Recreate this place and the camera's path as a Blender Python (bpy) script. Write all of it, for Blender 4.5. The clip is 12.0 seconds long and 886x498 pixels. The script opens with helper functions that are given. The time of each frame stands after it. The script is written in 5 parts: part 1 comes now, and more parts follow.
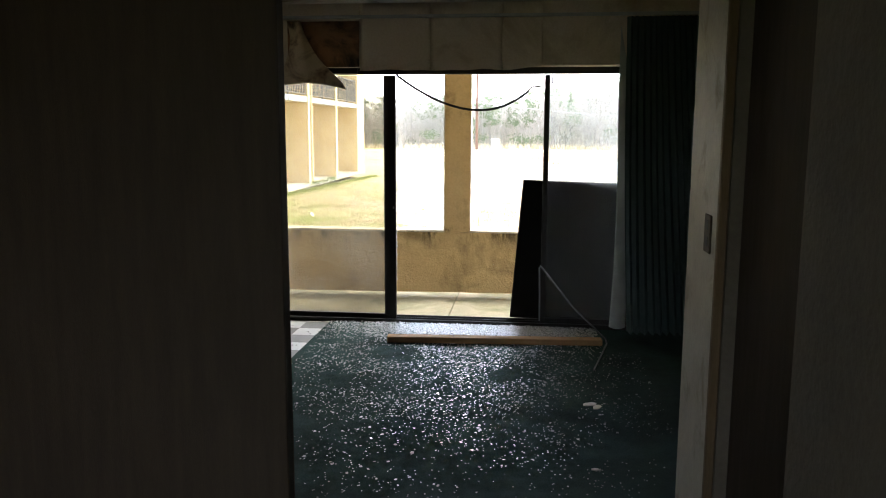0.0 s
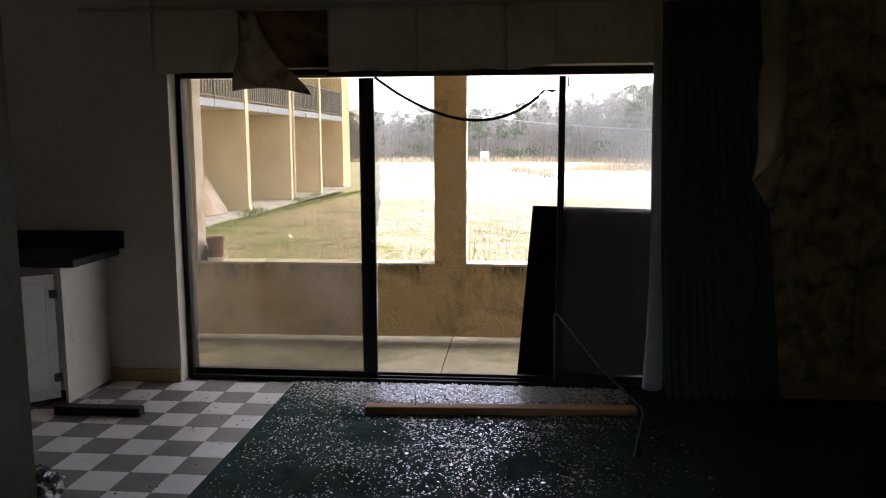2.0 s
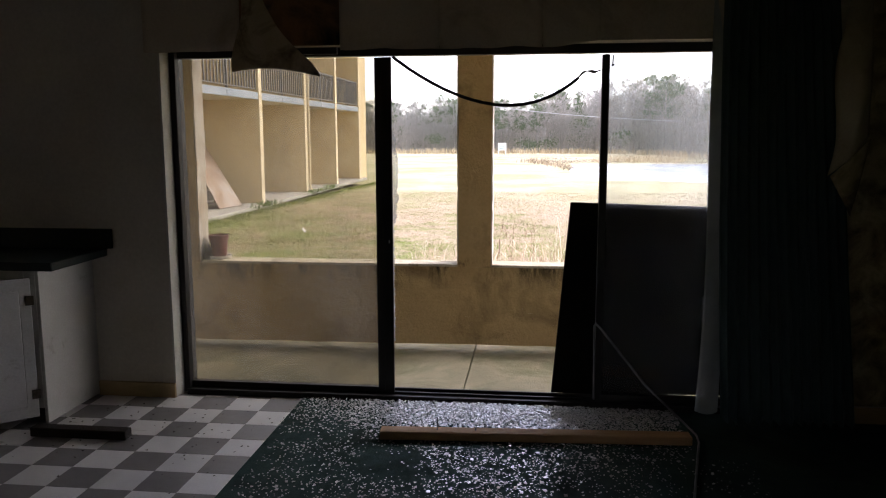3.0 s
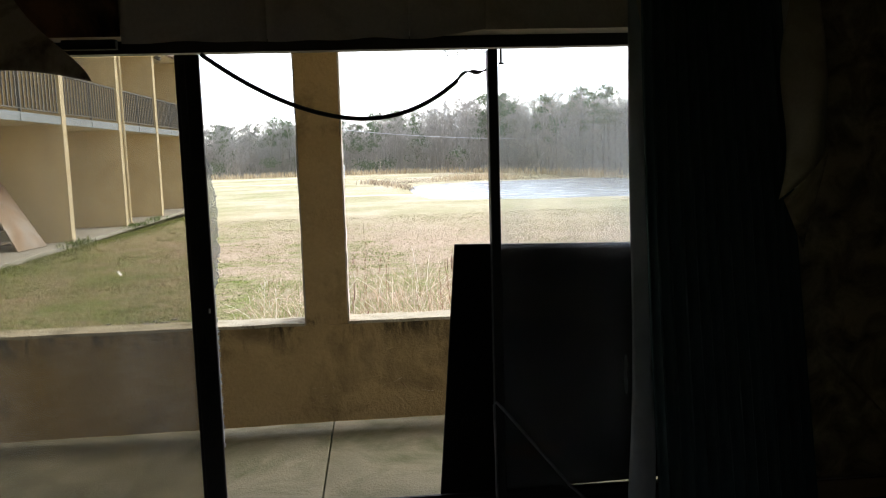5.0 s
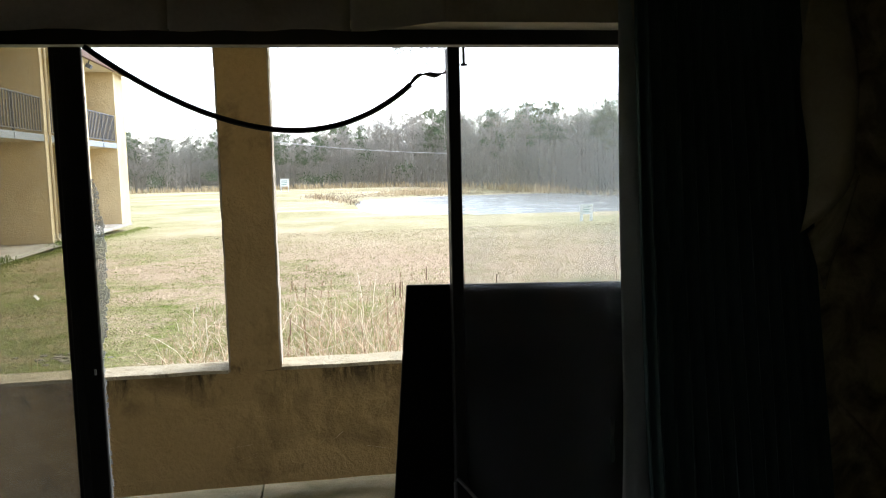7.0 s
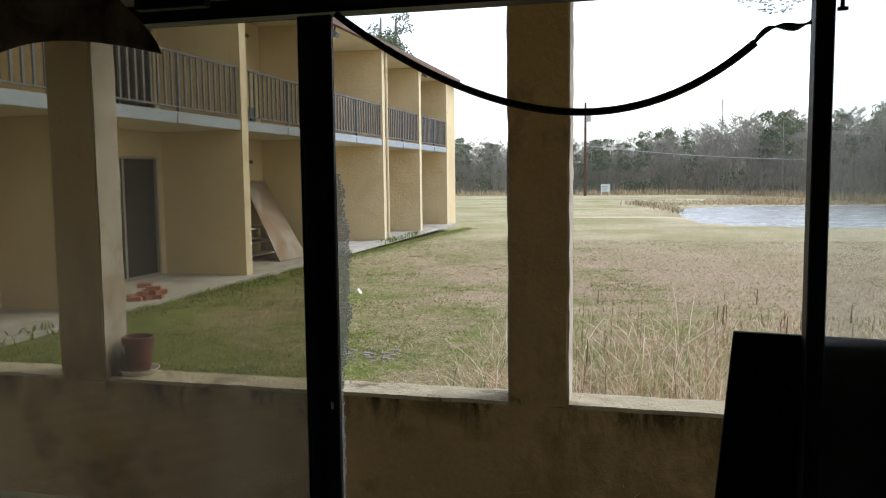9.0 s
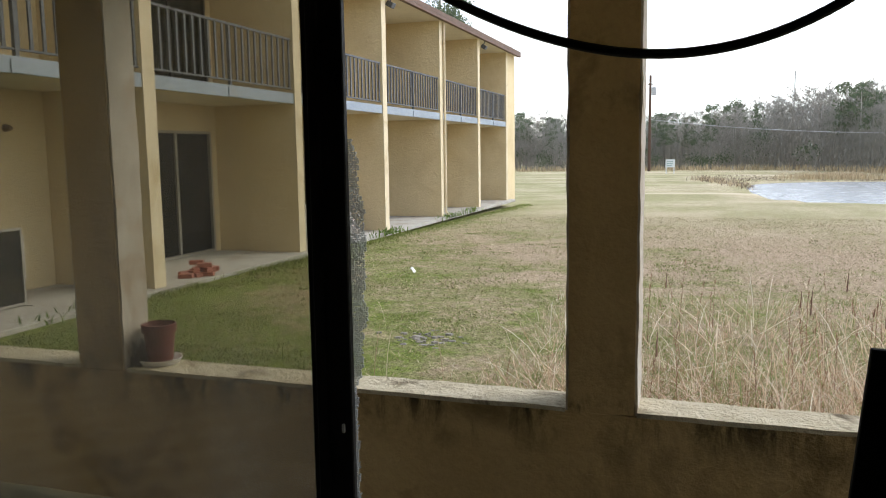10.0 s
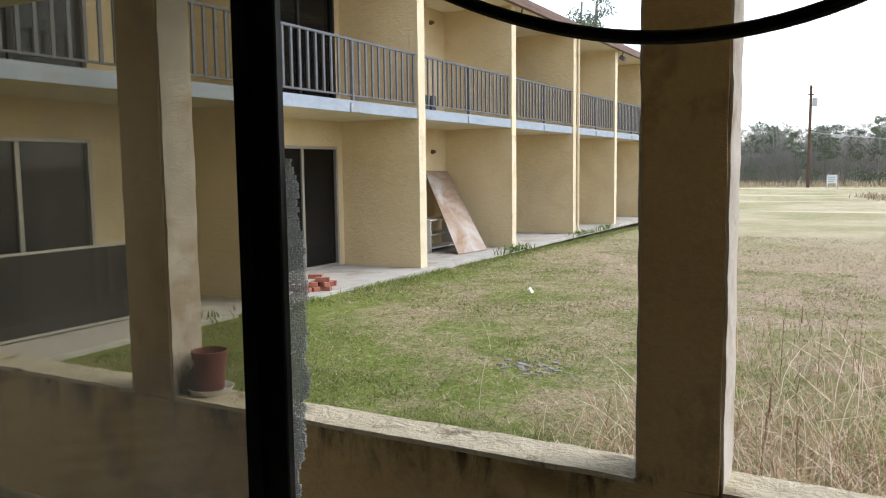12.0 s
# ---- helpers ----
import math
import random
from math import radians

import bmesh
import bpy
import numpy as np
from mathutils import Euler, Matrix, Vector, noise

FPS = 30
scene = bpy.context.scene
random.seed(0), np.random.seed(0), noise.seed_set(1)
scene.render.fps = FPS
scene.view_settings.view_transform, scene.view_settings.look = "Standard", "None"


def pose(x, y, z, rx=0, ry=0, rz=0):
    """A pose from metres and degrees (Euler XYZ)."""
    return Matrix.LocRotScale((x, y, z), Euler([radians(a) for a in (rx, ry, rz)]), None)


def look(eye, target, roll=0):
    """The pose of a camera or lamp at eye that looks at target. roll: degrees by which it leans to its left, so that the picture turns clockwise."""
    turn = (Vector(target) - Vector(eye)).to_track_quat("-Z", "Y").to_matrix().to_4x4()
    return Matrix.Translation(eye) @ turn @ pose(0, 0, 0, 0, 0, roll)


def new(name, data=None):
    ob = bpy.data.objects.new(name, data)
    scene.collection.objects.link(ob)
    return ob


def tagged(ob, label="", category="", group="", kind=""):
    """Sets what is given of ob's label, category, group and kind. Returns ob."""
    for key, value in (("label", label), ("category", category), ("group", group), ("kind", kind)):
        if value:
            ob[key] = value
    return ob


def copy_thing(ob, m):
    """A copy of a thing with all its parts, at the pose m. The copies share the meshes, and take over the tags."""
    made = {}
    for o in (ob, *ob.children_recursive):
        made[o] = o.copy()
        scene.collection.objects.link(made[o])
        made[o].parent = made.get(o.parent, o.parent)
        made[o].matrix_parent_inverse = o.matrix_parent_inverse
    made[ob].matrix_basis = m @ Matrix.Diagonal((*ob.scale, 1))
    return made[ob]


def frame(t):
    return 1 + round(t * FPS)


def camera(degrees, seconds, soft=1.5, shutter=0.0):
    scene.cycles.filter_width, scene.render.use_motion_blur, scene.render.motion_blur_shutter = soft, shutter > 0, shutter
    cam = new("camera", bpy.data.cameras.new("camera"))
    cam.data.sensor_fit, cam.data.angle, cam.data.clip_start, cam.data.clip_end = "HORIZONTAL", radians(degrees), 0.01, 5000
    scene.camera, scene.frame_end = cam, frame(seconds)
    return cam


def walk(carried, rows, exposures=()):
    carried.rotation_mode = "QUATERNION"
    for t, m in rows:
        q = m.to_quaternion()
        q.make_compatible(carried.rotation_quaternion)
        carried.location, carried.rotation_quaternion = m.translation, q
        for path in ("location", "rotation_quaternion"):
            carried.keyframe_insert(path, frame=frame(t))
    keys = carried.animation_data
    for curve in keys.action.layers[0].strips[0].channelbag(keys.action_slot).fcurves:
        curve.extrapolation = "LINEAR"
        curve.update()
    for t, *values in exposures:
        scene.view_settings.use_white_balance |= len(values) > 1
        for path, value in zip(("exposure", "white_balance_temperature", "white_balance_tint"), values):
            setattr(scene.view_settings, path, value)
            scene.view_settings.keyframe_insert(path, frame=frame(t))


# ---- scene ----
cam = camera(58.4, 12.0, soft=1.1)
PATH = [
    (0, (1.213, -6.429, 1.592), (0.995, -4.464, 1.294), 0.2),
    (0.5, (1.178, -6.093, 1.604), (1.049, -4.117, 1.325), 0.0),
    (1, (1.205, -5.752, 1.605), (1.014, -3.78, 1.33), -0.2),
    (1.5, (1.174, -5.489, 1.59), (0.951, -3.521, 1.311), -0.5),
    (2, (1.063, -5.18, 1.606), (0.871, -3.207, 1.339), -0.2),
    (2.5, (1.003, -4.933, 1.587), (0.803, -2.963, 1.311), 0.1),
    (2.7, (0.985, -4.796, 1.586), (0.751, -2.831, 1.298), -0.1),
    (4.3, (0.834, -3.805, 1.593), (0.697, -1.827, 1.332), -1.5),
    (4.5, (0.848, -3.672, 1.594), (0.772, -1.688, 1.352), -1.3),
    (5, (0.812, -3.405, 1.595), (0.976, -1.426, 1.353), -1.7),
    (5.5, (0.707, -3.158, 1.585), (1.275, -1.212, 1.372), -1.7),
    (6, (0.698, -3.035, 1.593), (1.432, -1.191, 1.346), -1.6),
    (6.5, (0.763, -2.897, 1.599), (1.422, -1.025, 1.347), -1.9),
    (7, (0.856, -2.763, 1.617), (1.156, -0.797, 1.407), -1.3),
    (7.5, (0.795, -2.626, 1.588), (0.711, -0.645, 1.327), -1.7),
    (7.7, (0.766, -2.558, 1.555), (0.6, -0.584, 1.279), -0.6),
    (9.3, (0.938, -1.92, 1.592), (0.399, -0.001, 1.421), -1.1),
    (9.5, (0.926, -1.835, 1.578), (0.353, 0.069, 1.363), -1.3),
    (10, (0.852, -1.582, 1.566), (0.222, 0.3, 1.325), -0.8),
    (10.5, (0.872, -1.384, 1.57), (0.235, 0.498, 1.334), -0.8),
    (11, (0.969, -1.185, 1.578), (0.219, 0.655, 1.355), -0.4),
    (11.5, (1.003, -1.099, 1.578), (0.142, 0.693, 1.362), -0.5),
    (12, (0.999, -1.073, 1.578), (0.042, 0.671, 1.377), -0.7),
]
EXPO = [(0.0, 4.05, 6500, 13), (1.0, 3.5, 6500, 22), (1.5, 3.2, 6500, 24), (2.5, 2.75, 6500, 24), (4.5, 2.1, 6500, 16), (5.5, 2.25, 6500, 11), (6.5, 2.5, 6500, 10),
        (7.5, 1.8, 6500, 10), (9.5, 1.28, 6500, 10), (10.0, 1.4, 6500, 10), (11.0, 1.38, 6400, 11), (11.5, 1.38, 6400, 11), (12.0, 1.55, 6400, 12)]
walk(cam, [(t, look(eye, target, roll)) for t, eye, target, roll in PATH], EXPO)

# ---- sky and sun: a bright overcast day ----
world = bpy.data.worlds.new("sky")
scene.world = world
world.use_nodes = True
wn, wl = world.node_tree.nodes, world.node_tree.links
wn.clear()
sky = wn.new("ShaderNodeTexSky")
sky.sky_type, sky.sun_disc = "NISHITA", False
sky.sun_elevation, sky.sun_rotation = radians(48), radians(60)
sky.air_density, sky.dust_density, sky.ozone_density = 1.0, 1.2, 1.0
grey = wn.new("ShaderNodeHueSaturation")
grey.inputs["Saturation"].default_value = 0.42
cloud_tc = wn.new("ShaderNodeTexCoord")
cloud_map = wn.new("ShaderNodeMapping")
cloud_map.inputs["Scale"].default_value = (1.5, 1.5, 7.0)
cloud = wn.new("ShaderNodeTexNoise")
cloud.inputs["Scale"].default_value, cloud.inputs["Detail"].default_value = 2.2, 5.0
cloud_ramp = wn.new("ShaderNodeValToRGB")
cloud_ramp.color_ramp.elements[0].position, cloud_ramp.color_ramp.elements[0].color = 0.35, (0.66, 0.72, 0.81, 1)
cloud_ramp.color_ramp.elements[1].position, cloud_ramp.color_ramp.elements[1].color = 0.62, (1, 1, 1, 1)
cloud_mul = wn.new("ShaderNodeMix")
cloud_mul.data_type, cloud_mul.blend_type = "RGBA", "MULTIPLY"
cloud_mul.inputs[0].default_value = 1.0
bgn = wn.new("ShaderNodeBackground")
bgn.inputs["Strength"].default_value = 0.15
won = wn.new("ShaderNodeOutputWorld")
wl.new(sky.outputs[0], grey.inputs["Color"])
wl.new(cloud_tc.outputs["Generated"], cloud_map.inputs["Vector"])
wl.new(cloud_map.outputs[0], cloud.inputs["Vector"])
wl.new(cloud.outputs[0], cloud_ramp.inputs[0])
wl.new(grey.outputs[0], cloud_mul.inputs[6])
wl.new(cloud_ramp.outputs[0], cloud_mul.inputs[7])
wl.new(cloud_mul.outputs[2], bgn.inputs["Color"])
wl.new(bgn.outputs[0], won.inputs["Surface"])
sun = new("sun", bpy.data.lights.new("sun", "SUN"))
sun.data.energy, sun.data.angle, sun.data.color = 0.6, radians(30), (1.0, 0.98, 0.95)
sun.matrix_world = look((30, 17, 40), (0, 0, 0))

# ---- materials ----


def ramp_node(nt, stops):
    r = nt.nodes.new("ShaderNodeValToRGB")
    els = r.color_ramp.elements
    while len(els) < len(stops):
        els.new(0.5)
    for el, (p, c) in zip(els, stops):
        el.position, el.color = p, (*c, 1)
    return r


def noise_node(nt, vec, scale, detail=5.0, rough=0.55, distort=0.0):
    n = nt.nodes.new("ShaderNodeTexNoise")
    n.inputs["Scale"].default_value, n.inputs["Detail"].default_value = scale, detail
    n.inputs["Roughness"].default_value, n.inputs["Distortion"].default_value = rough, distort
    nt.links.new(vec, n.inputs["Vector"])
    return n.outputs[0]


def mixrgb(nt, fac, a, b, blend="MIX"):
    m = nt.nodes.new("ShaderNodeMix")
    m.data_type, m.blend_type = "RGBA", blend
    for sock, val in ((m.inputs[0], fac), (m.inputs[6], a), (m.inputs[7], b)):
        if isinstance(val, (int, float)):
            sock.default_value = val
        elif isinstance(val, tuple):
            sock.default_value = (*val, 1)
        else:
            nt.links.new(val, sock)
    return m.outputs[2]


def math_node(nt, op, a, b=0.0, clamp=False):
    m = nt.nodes.new("ShaderNodeMath")
    m.operation, m.use_clamp = op, clamp
    for sock, val in ((m.inputs[0], a), (m.inputs[1], b)):
        if isinstance(val, (int, float)):
            sock.default_value = val
        else:
            nt.links.new(val, sock)
    return m.outputs[0]


def stretch(nt, vec, s):
    m = nt.nodes.new("ShaderNodeMapping")
    m.inputs["Scale"].default_value = s
    nt.links.new(vec, m.inputs["Vector"])
    return m.outputs[0]


def surface(name, a, b, scale=6.0, rough=0.8, metal=0.0, bump=0.15, bump_scale=70.0, stain=None, stain_scale=1.3,
            stain_at=(0.5, 0.72), spread=(1, 1, 1), vary=0.0, spec=0.3, island=False, fold=0.0):
    """A rough surface: two colours by grain, stains of a shape of their own, fine relief."""
    m = bpy.data.materials.new(name)
    m.use_nodes = True
    nt = m.node_tree
    bsdf = nt.nodes["Principled BSDF"]
    geo = nt.nodes.new("ShaderNodeNewGeometry")
    vec = stretch(nt, geo.outputs["Position"], spread)
    col = mixrgb(nt, ramp_out(nt, noise_node(nt, vec, scale), 0.3, 0.7), a, b)
    fine = noise_node(nt, vec, bump_scale, 4.0, 0.6)
    col = mixrgb(nt, 0.35, col, mixrgb(nt, fine, tuple(0.55 * c for c in a), tuple(min(1, 1.25 * c) for c in b)))
    if stain:
        f = ramp_out(nt, noise_node(nt, geo.outputs["Position"], stain_scale, 7.0, 0.62, 0.6), *stain_at)
        col = mixrgb(nt, f, col, stain)
    if vary:
        if island:
            rnd = geo.outputs["Random Per Island"]
        else:
            rnd = nt.nodes.new("ShaderNodeObjectInfo").outputs["Random"]
        k = math_node(nt, "ADD", math_node(nt, "MULTIPLY", rnd, 2 * vary), 1 - vary)
        hsv = nt.nodes.new("ShaderNodeHueSaturation")
        nt.links.new(k, hsv.inputs["Value"])
        nt.links.new(col, hsv.inputs["Color"])
        col = hsv.outputs[0]
    nt.links.new(col, bsdf.inputs["Base Color"])
    bsdf.inputs["Metallic"].default_value = metal
    bsdf.inputs["Specular IOR Level"].default_value = spec
    rr = math_node(nt, "ADD", math_node(nt, "MULTIPLY", noise_node(nt, vec, scale * 2.3), 0.25), rough - 0.12, True)
    nt.links.new(rr, bsdf.inputs["Roughness"])
    if bump:
        bp = nt.nodes.new("ShaderNodeBump")
        bp.inputs["Strength"].default_value, bp.inputs["Distance"].default_value = bump, 0.02
        h = fine
        if fold:
            h = math_node(nt, "ADD", fine, math_node(nt, "MULTIPLY", noise_node(nt, vec, fold, 3.0, 0.5, 1.5), 2.0))
        nt.links.new(h, bp.inputs["Height"])
        nt.links.new(bp.outputs[0], bsdf.inputs["Normal"])
    return m


def ramp_out(nt, fac, lo, hi):
    m = nt.nodes.new("ShaderNodeMapRange")
    m.inputs["From Min"].default_value, m.inputs["From Max"].default_value = lo, hi
    nt.links.new(fac, m.inputs["Value"])
    return m.outputs[0]


def leaf_material(name, stops, rough=0.7, patch=None, patch_scale=0.25, through_light=0.35, patch_amount=0.8):
    """Leaves, blades and twigs: one tint per island out of a row of tints."""
    m = bpy.data.materials.new(name)
    m.use_nodes = True
    nt = m.node_tree
    bsdf = nt.nodes["Principled BSDF"]
    geo = nt.nodes.new("ShaderNodeNewGeometry")
    r = ramp_node(nt, stops)
    nt.links.new(geo.outputs["Random Per Island"], r.inputs[0])
    col = r.outputs[0]
    if patch:
        f = ramp_out(nt, noise_node(nt, geo.outputs["Position"], patch_scale, 4.0), 0.42, 0.6)
        col = mixrgb(nt, math_node(nt, "MULTIPLY", f, patch_amount), col, patch)
    nt.links.new(col, bsdf.inputs["Base Color"])
    bsdf.inputs["Roughness"].default_value = rough
    bsdf.inputs["Specular IOR Level"].default_value = 0.2
    if through_light:
        tr = nt.nodes.new("ShaderNodeBsdfTranslucent")
        nt.links.new(col, tr.inputs[0])
        mx = nt.nodes.new("ShaderNodeMixShader")
        mx.inputs[0].default_value = through_light
        nt.links.new(bsdf.outputs[0], mx.inputs[1])
        nt.links.new(tr.outputs[0], mx.inputs[2])
        nt.links.new(mx.outputs[0], nt.nodes["Material Output"].inputs["Surface"])
    return m


def glass_material(name, haze_lo, haze_hi, tint=(0.95, 0.97, 0.96), dust=(0.6, 0.6, 0.56)):
    """A thin pane: clear through, a mirror at low angles, with dried dust and water marks."""
    m = bpy.data.materials.new(name)
    m.use_nodes = True
    nt = m.node_tree
    nt.nodes.remove(nt.nodes["Principled BSDF"])
    out = nt.nodes["Material Output"]
    geo = nt.nodes.new("ShaderNodeNewGeometry")
    clear = nt.nodes.new("ShaderNodeBsdfTransparent")
    clear.inputs[0].default_value = (*tint, 1)
    gloss = nt.nodes.new("ShaderNodeBsdfGlossy")
    gloss.inputs["Roughness"].default_value = 0.03
    facing = nt.nodes.new("ShaderNodeLayerWeight")
    facing.inputs[0].default_value = 0.5
    fres = math_node(nt, "ADD", math_node(nt, "MULTIPLY", math_node(nt, "POWER", facing.outputs["Facing"], 5.0), 0.5), 0.03)
    mix1 = nt.nodes.new("ShaderNodeMixShader")
    nt.links.new(fres, mix1.inputs[0])
    nt.links.new(clear.outputs[0], mix1.inputs[1])
    nt.links.new(gloss.outputs[0], mix1.inputs[2])
    d1 = nt.nodes.new("ShaderNodeBsdfDiffuse")
    d1.inputs[0].default_value = (*dust, 1)
    d2 = nt.nodes.new("ShaderNodeBsdfTranslucent")
    d2.inputs[0].default_value = (*dust, 1)
    dm = nt.nodes.new("ShaderNodeMixShader")
    dm.inputs[0].default_value = 0.6
    nt.links.new(d1.outputs[0], dm.inputs[1])
    nt.links.new(d2.outputs[0], dm.inputs[2])
    big = noise_node(nt, stretch(nt, geo.outputs["Position"], (1.0, 1.0, 0.6)), 1.7, 5.0)
    runs = noise_node(nt, stretch(nt, geo.outputs["Position"], (14.0, 14.0, 0.7)), 1.0, 4.0)
    f = math_node(nt, "MULTIPLY", ramp_out(nt, big, 0.35, 0.7), math_node(nt, "ADD", math_node(nt, "MULTIPLY", runs, 0.9), 0.45))
    f = math_node(nt, "ADD", math_node(nt, "MULTIPLY", f, haze_hi - haze_lo), haze_lo, True)
    mix2 = nt.nodes.new("ShaderNodeMixShader")
    nt.links.new(f, mix2.inputs[0])
    nt.links.new(mix1.outputs[0], mix2.inputs[1])
    nt.links.new(dm.outputs[0], mix2.inputs[2])
    nt.links.new(mix2.outputs[0], out.inputs["Surface"])
    return m


M_wall = surface("old white wall paint", (0.50, 0.46, 0.39), (0.62, 0.58, 0.50), 3.0, 0.75, bump=0.12, bump_scale=45,
                 stain=(0.30, 0.24, 0.16), stain_scale=0.9, stain_at=(0.58, 0.80))
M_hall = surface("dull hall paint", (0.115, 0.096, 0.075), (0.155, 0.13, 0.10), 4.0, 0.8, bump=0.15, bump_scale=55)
M_header = surface("water stained wallpaper", (0.50, 0.42, 0.31), (0.60, 0.52, 0.40), 2.0, 0.8, bump=0.1, bump_scale=60,
                   stain=(0.20, 0.13, 0.07), stain_scale=1.1, stain_at=(0.55, 0.78))
M_ceiling = surface("stained plaster ceiling", (0.55, 0.52, 0.46), (0.66, 0.63, 0.57), 3.0, 0.9, bump=0.4, bump_scale=35,
                    stain=(0.10, 0.07, 0.04), stain_scale=1.6, stain_at=(0.50, 0.66))
M_carpet = surface("dark green carpet", (0.023, 0.050, 0.045), (0.043, 0.084, 0.074), 9.0, 0.95, bump=0.8, bump_scale=260,
                   stain=(0.010, 0.018, 0.015), stain_scale=1.2, stain_at=(0.45, 0.75), spec=0.15)
M_tile_white = surface("white vinyl tile", (0.68, 0.67, 0.68), (0.80, 0.79, 0.79), 7.0, 0.34, bump=0.05, bump_scale=120,
                       stain=(0.18, 0.14, 0.10), stain_scale=9.0, stain_at=(0.66, 0.80), vary=0.06)
M_tile_grey = surface("grey vinyl tile", (0.17, 0.16, 0.16), (0.24, 0.23, 0.23), 7.0, 0.34, bump=0.05, bump_scale=120,
                      stain=(0.06, 0.05, 0.04), stain_scale=9.0, stain_at=(0.66, 0.80), vary=0.10)
M_screed = surface("tile bed", (0.06, 0.055, 0.05), (0.10, 0.09, 0.08), 12.0, 0.9)
M_bronze = surface("dark bronze aluminium", (0.016, 0.014, 0.013), (0.026, 0.024, 0.022), 18.0, 0.5, metal=0.3, bump=0.05, bump_scale=160)
M_glass_left = glass_material("dusty window glass", 0.03, 0.18, tint=(0.72, 0.70, 0.63), dust=(0.50, 0.45, 0.36))
M_glass_right = glass_material("hazy window glass", 0.02, 0.30, dust=(0.72, 0.74, 0.76))
M_screen = glass_material("dark screen", 0.15, 0.30, tint=(0.34, 0.34, 0.33), dust=(0.12, 0.12, 0.11))
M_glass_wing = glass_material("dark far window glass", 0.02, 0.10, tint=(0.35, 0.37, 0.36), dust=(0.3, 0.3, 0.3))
M_shard = surface("crushed safety glass", (0.70, 0.73, 0.73), (0.95, 0.96, 0.96), 90.0, 0.17, metal=0.5, bump=0.0, spec=1.0, vary=0.35, island=True)
M_crazed = glass_material("crazed safety glass", 0.25, 0.65, tint=(0.86, 0.87, 0.86), dust=(0.75, 0.75, 0.73))
M_black_panel = surface("black laminate", (0.008, 0.007, 0.006), (0.013, 0.012, 0.011), 5.0, 0.75, bump=0.06, bump_scale=90, spec=0.06)
M_curtain = surface("dark green curtain cloth", (0.054, 0.084, 0.082), (0.090, 0.126, 0.120), 14.0, 0.9, bump=0.25, bump_scale=240,
                    spread=(3, 3, 0.5), spec=0.15)
M_lining = surface("grey white curtain lining", (0.30, 0.31, 0.30), (0.40, 0.41, 0.40), 8.0, 0.9, bump=0.15, bump_scale=200)
M_paper = surface("peeling mouldy wallpaper", (0.50, 0.40, 0.22), (0.62, 0.51, 0.32), 5.0, 0.85, bump=0.15, bump_scale=60,
                  stain=(0.075, 0.055, 0.025), stain_scale=6.5, stain_at=(0.40, 0.68))
M_paper_back = surface("wallpaper backing", (0.36, 0.30, 0.19), (0.46, 0.39, 0.26), 5.0, 0.9, bump=0.1,
                       stain=(0.25, 0.20, 0.12), stain_scale=3.0, stain_at=(0.5, 0.75))
M_brown = surface("brown torn paper patch", (0.20, 0.10, 0.045), (0.30, 0.165, 0.08), 4.0, 0.85, bump=0.12, stain=(0.03, 0.022, 0.015), stain_scale=3.2, stain_at=(0.46, 0.62))
M_plank = surface("raw pine plank", (0.30, 0.17, 0.08), (0.42, 0.26, 0.13), 5.0, 0.75, bump=0.2, bump_scale=60, spread=(0.6, 8, 8))
M_dark_wood = surface("dark wet board", (0.02, 0.016, 0.012), (0.04, 0.03, 0.022), 6.0, 0.6, bump=0.2, spread=(1, 8, 8))
M_steel = surface("painted steel tube", (0.12, 0.12, 0.13), (0.22, 0.22, 0.23), 25.0, 0.35, metal=0.7, bump=0.03)
M_brass = surface("worn brass plate", (0.07, 0.055, 0.04), (0.15, 0.12, 0.085), 60.0, 0.5, metal=0.8, bump=0.1)
M_rust = surface("rusted steel plate", (0.035, 0.026, 0.018), (0.085, 0.062, 0.042), 60.0, 0.7, metal=0.3, bump=0.2)
M_rubber = surface("black rubber cable", (0.010, 0.010, 0.011), (0.018, 0.018, 0.019), 20.0, 0.6, bump=0.05)
M_cab = surface("white cabinet paint", (0.55, 0.54, 0.50), (0.66, 0.65, 0.61), 5.0, 0.55, bump=0.06, bump_scale=90,
                stain=(0.25, 0.20, 0.14), stain_scale=6.0, stain_at=(0.62, 0.8))
M_counter = surface("dark green laminate", (0.015, 0.022, 0.022), (0.026, 0.034, 0.034), 60.0, 0.4, bump=0.03)
M_trim = surface("raw yellow trim wood", (0.34, 0.25, 0.13), (0.44, 0.33, 0.18), 6.0, 0.75, bump=0.12, spread=(1, 6, 6))
M_door = surface("dark stained door veneer", (0.035, 0.024, 0.016), (0.060, 0.042, 0.028), 5.0, 0.65, bump=0.08, spread=(7, 7, 0.7))
M_casing = surface("brown varnished casing", (0.10, 0.065, 0.03), (0.16, 0.10, 0.05), 5.0, 0.6, bump=0.1, spread=(7, 7, 0.7))
M_jamb = surface("scuffed cream jamb paint", (0.40, 0.36, 0.29), (0.52, 0.48, 0.40), 9.0, 0.6, bump=0.15, bump_scale=60,
                 stain=(0.22, 0.17, 0.11), stain_scale=6.0, stain_at=(0.55, 0.75))
M_bag = surface("black plastic bag", (0.012, 0.012, 0.016), (0.03, 0.03, 0.04), 9.0, 0.25, bump=0.5, bump_scale=30, spec=0.6)
M_scrap = surface("white plaster scrap", (0.6, 0.58, 0.55), (0.75, 0.73, 0.70), 20.0, 0.8)
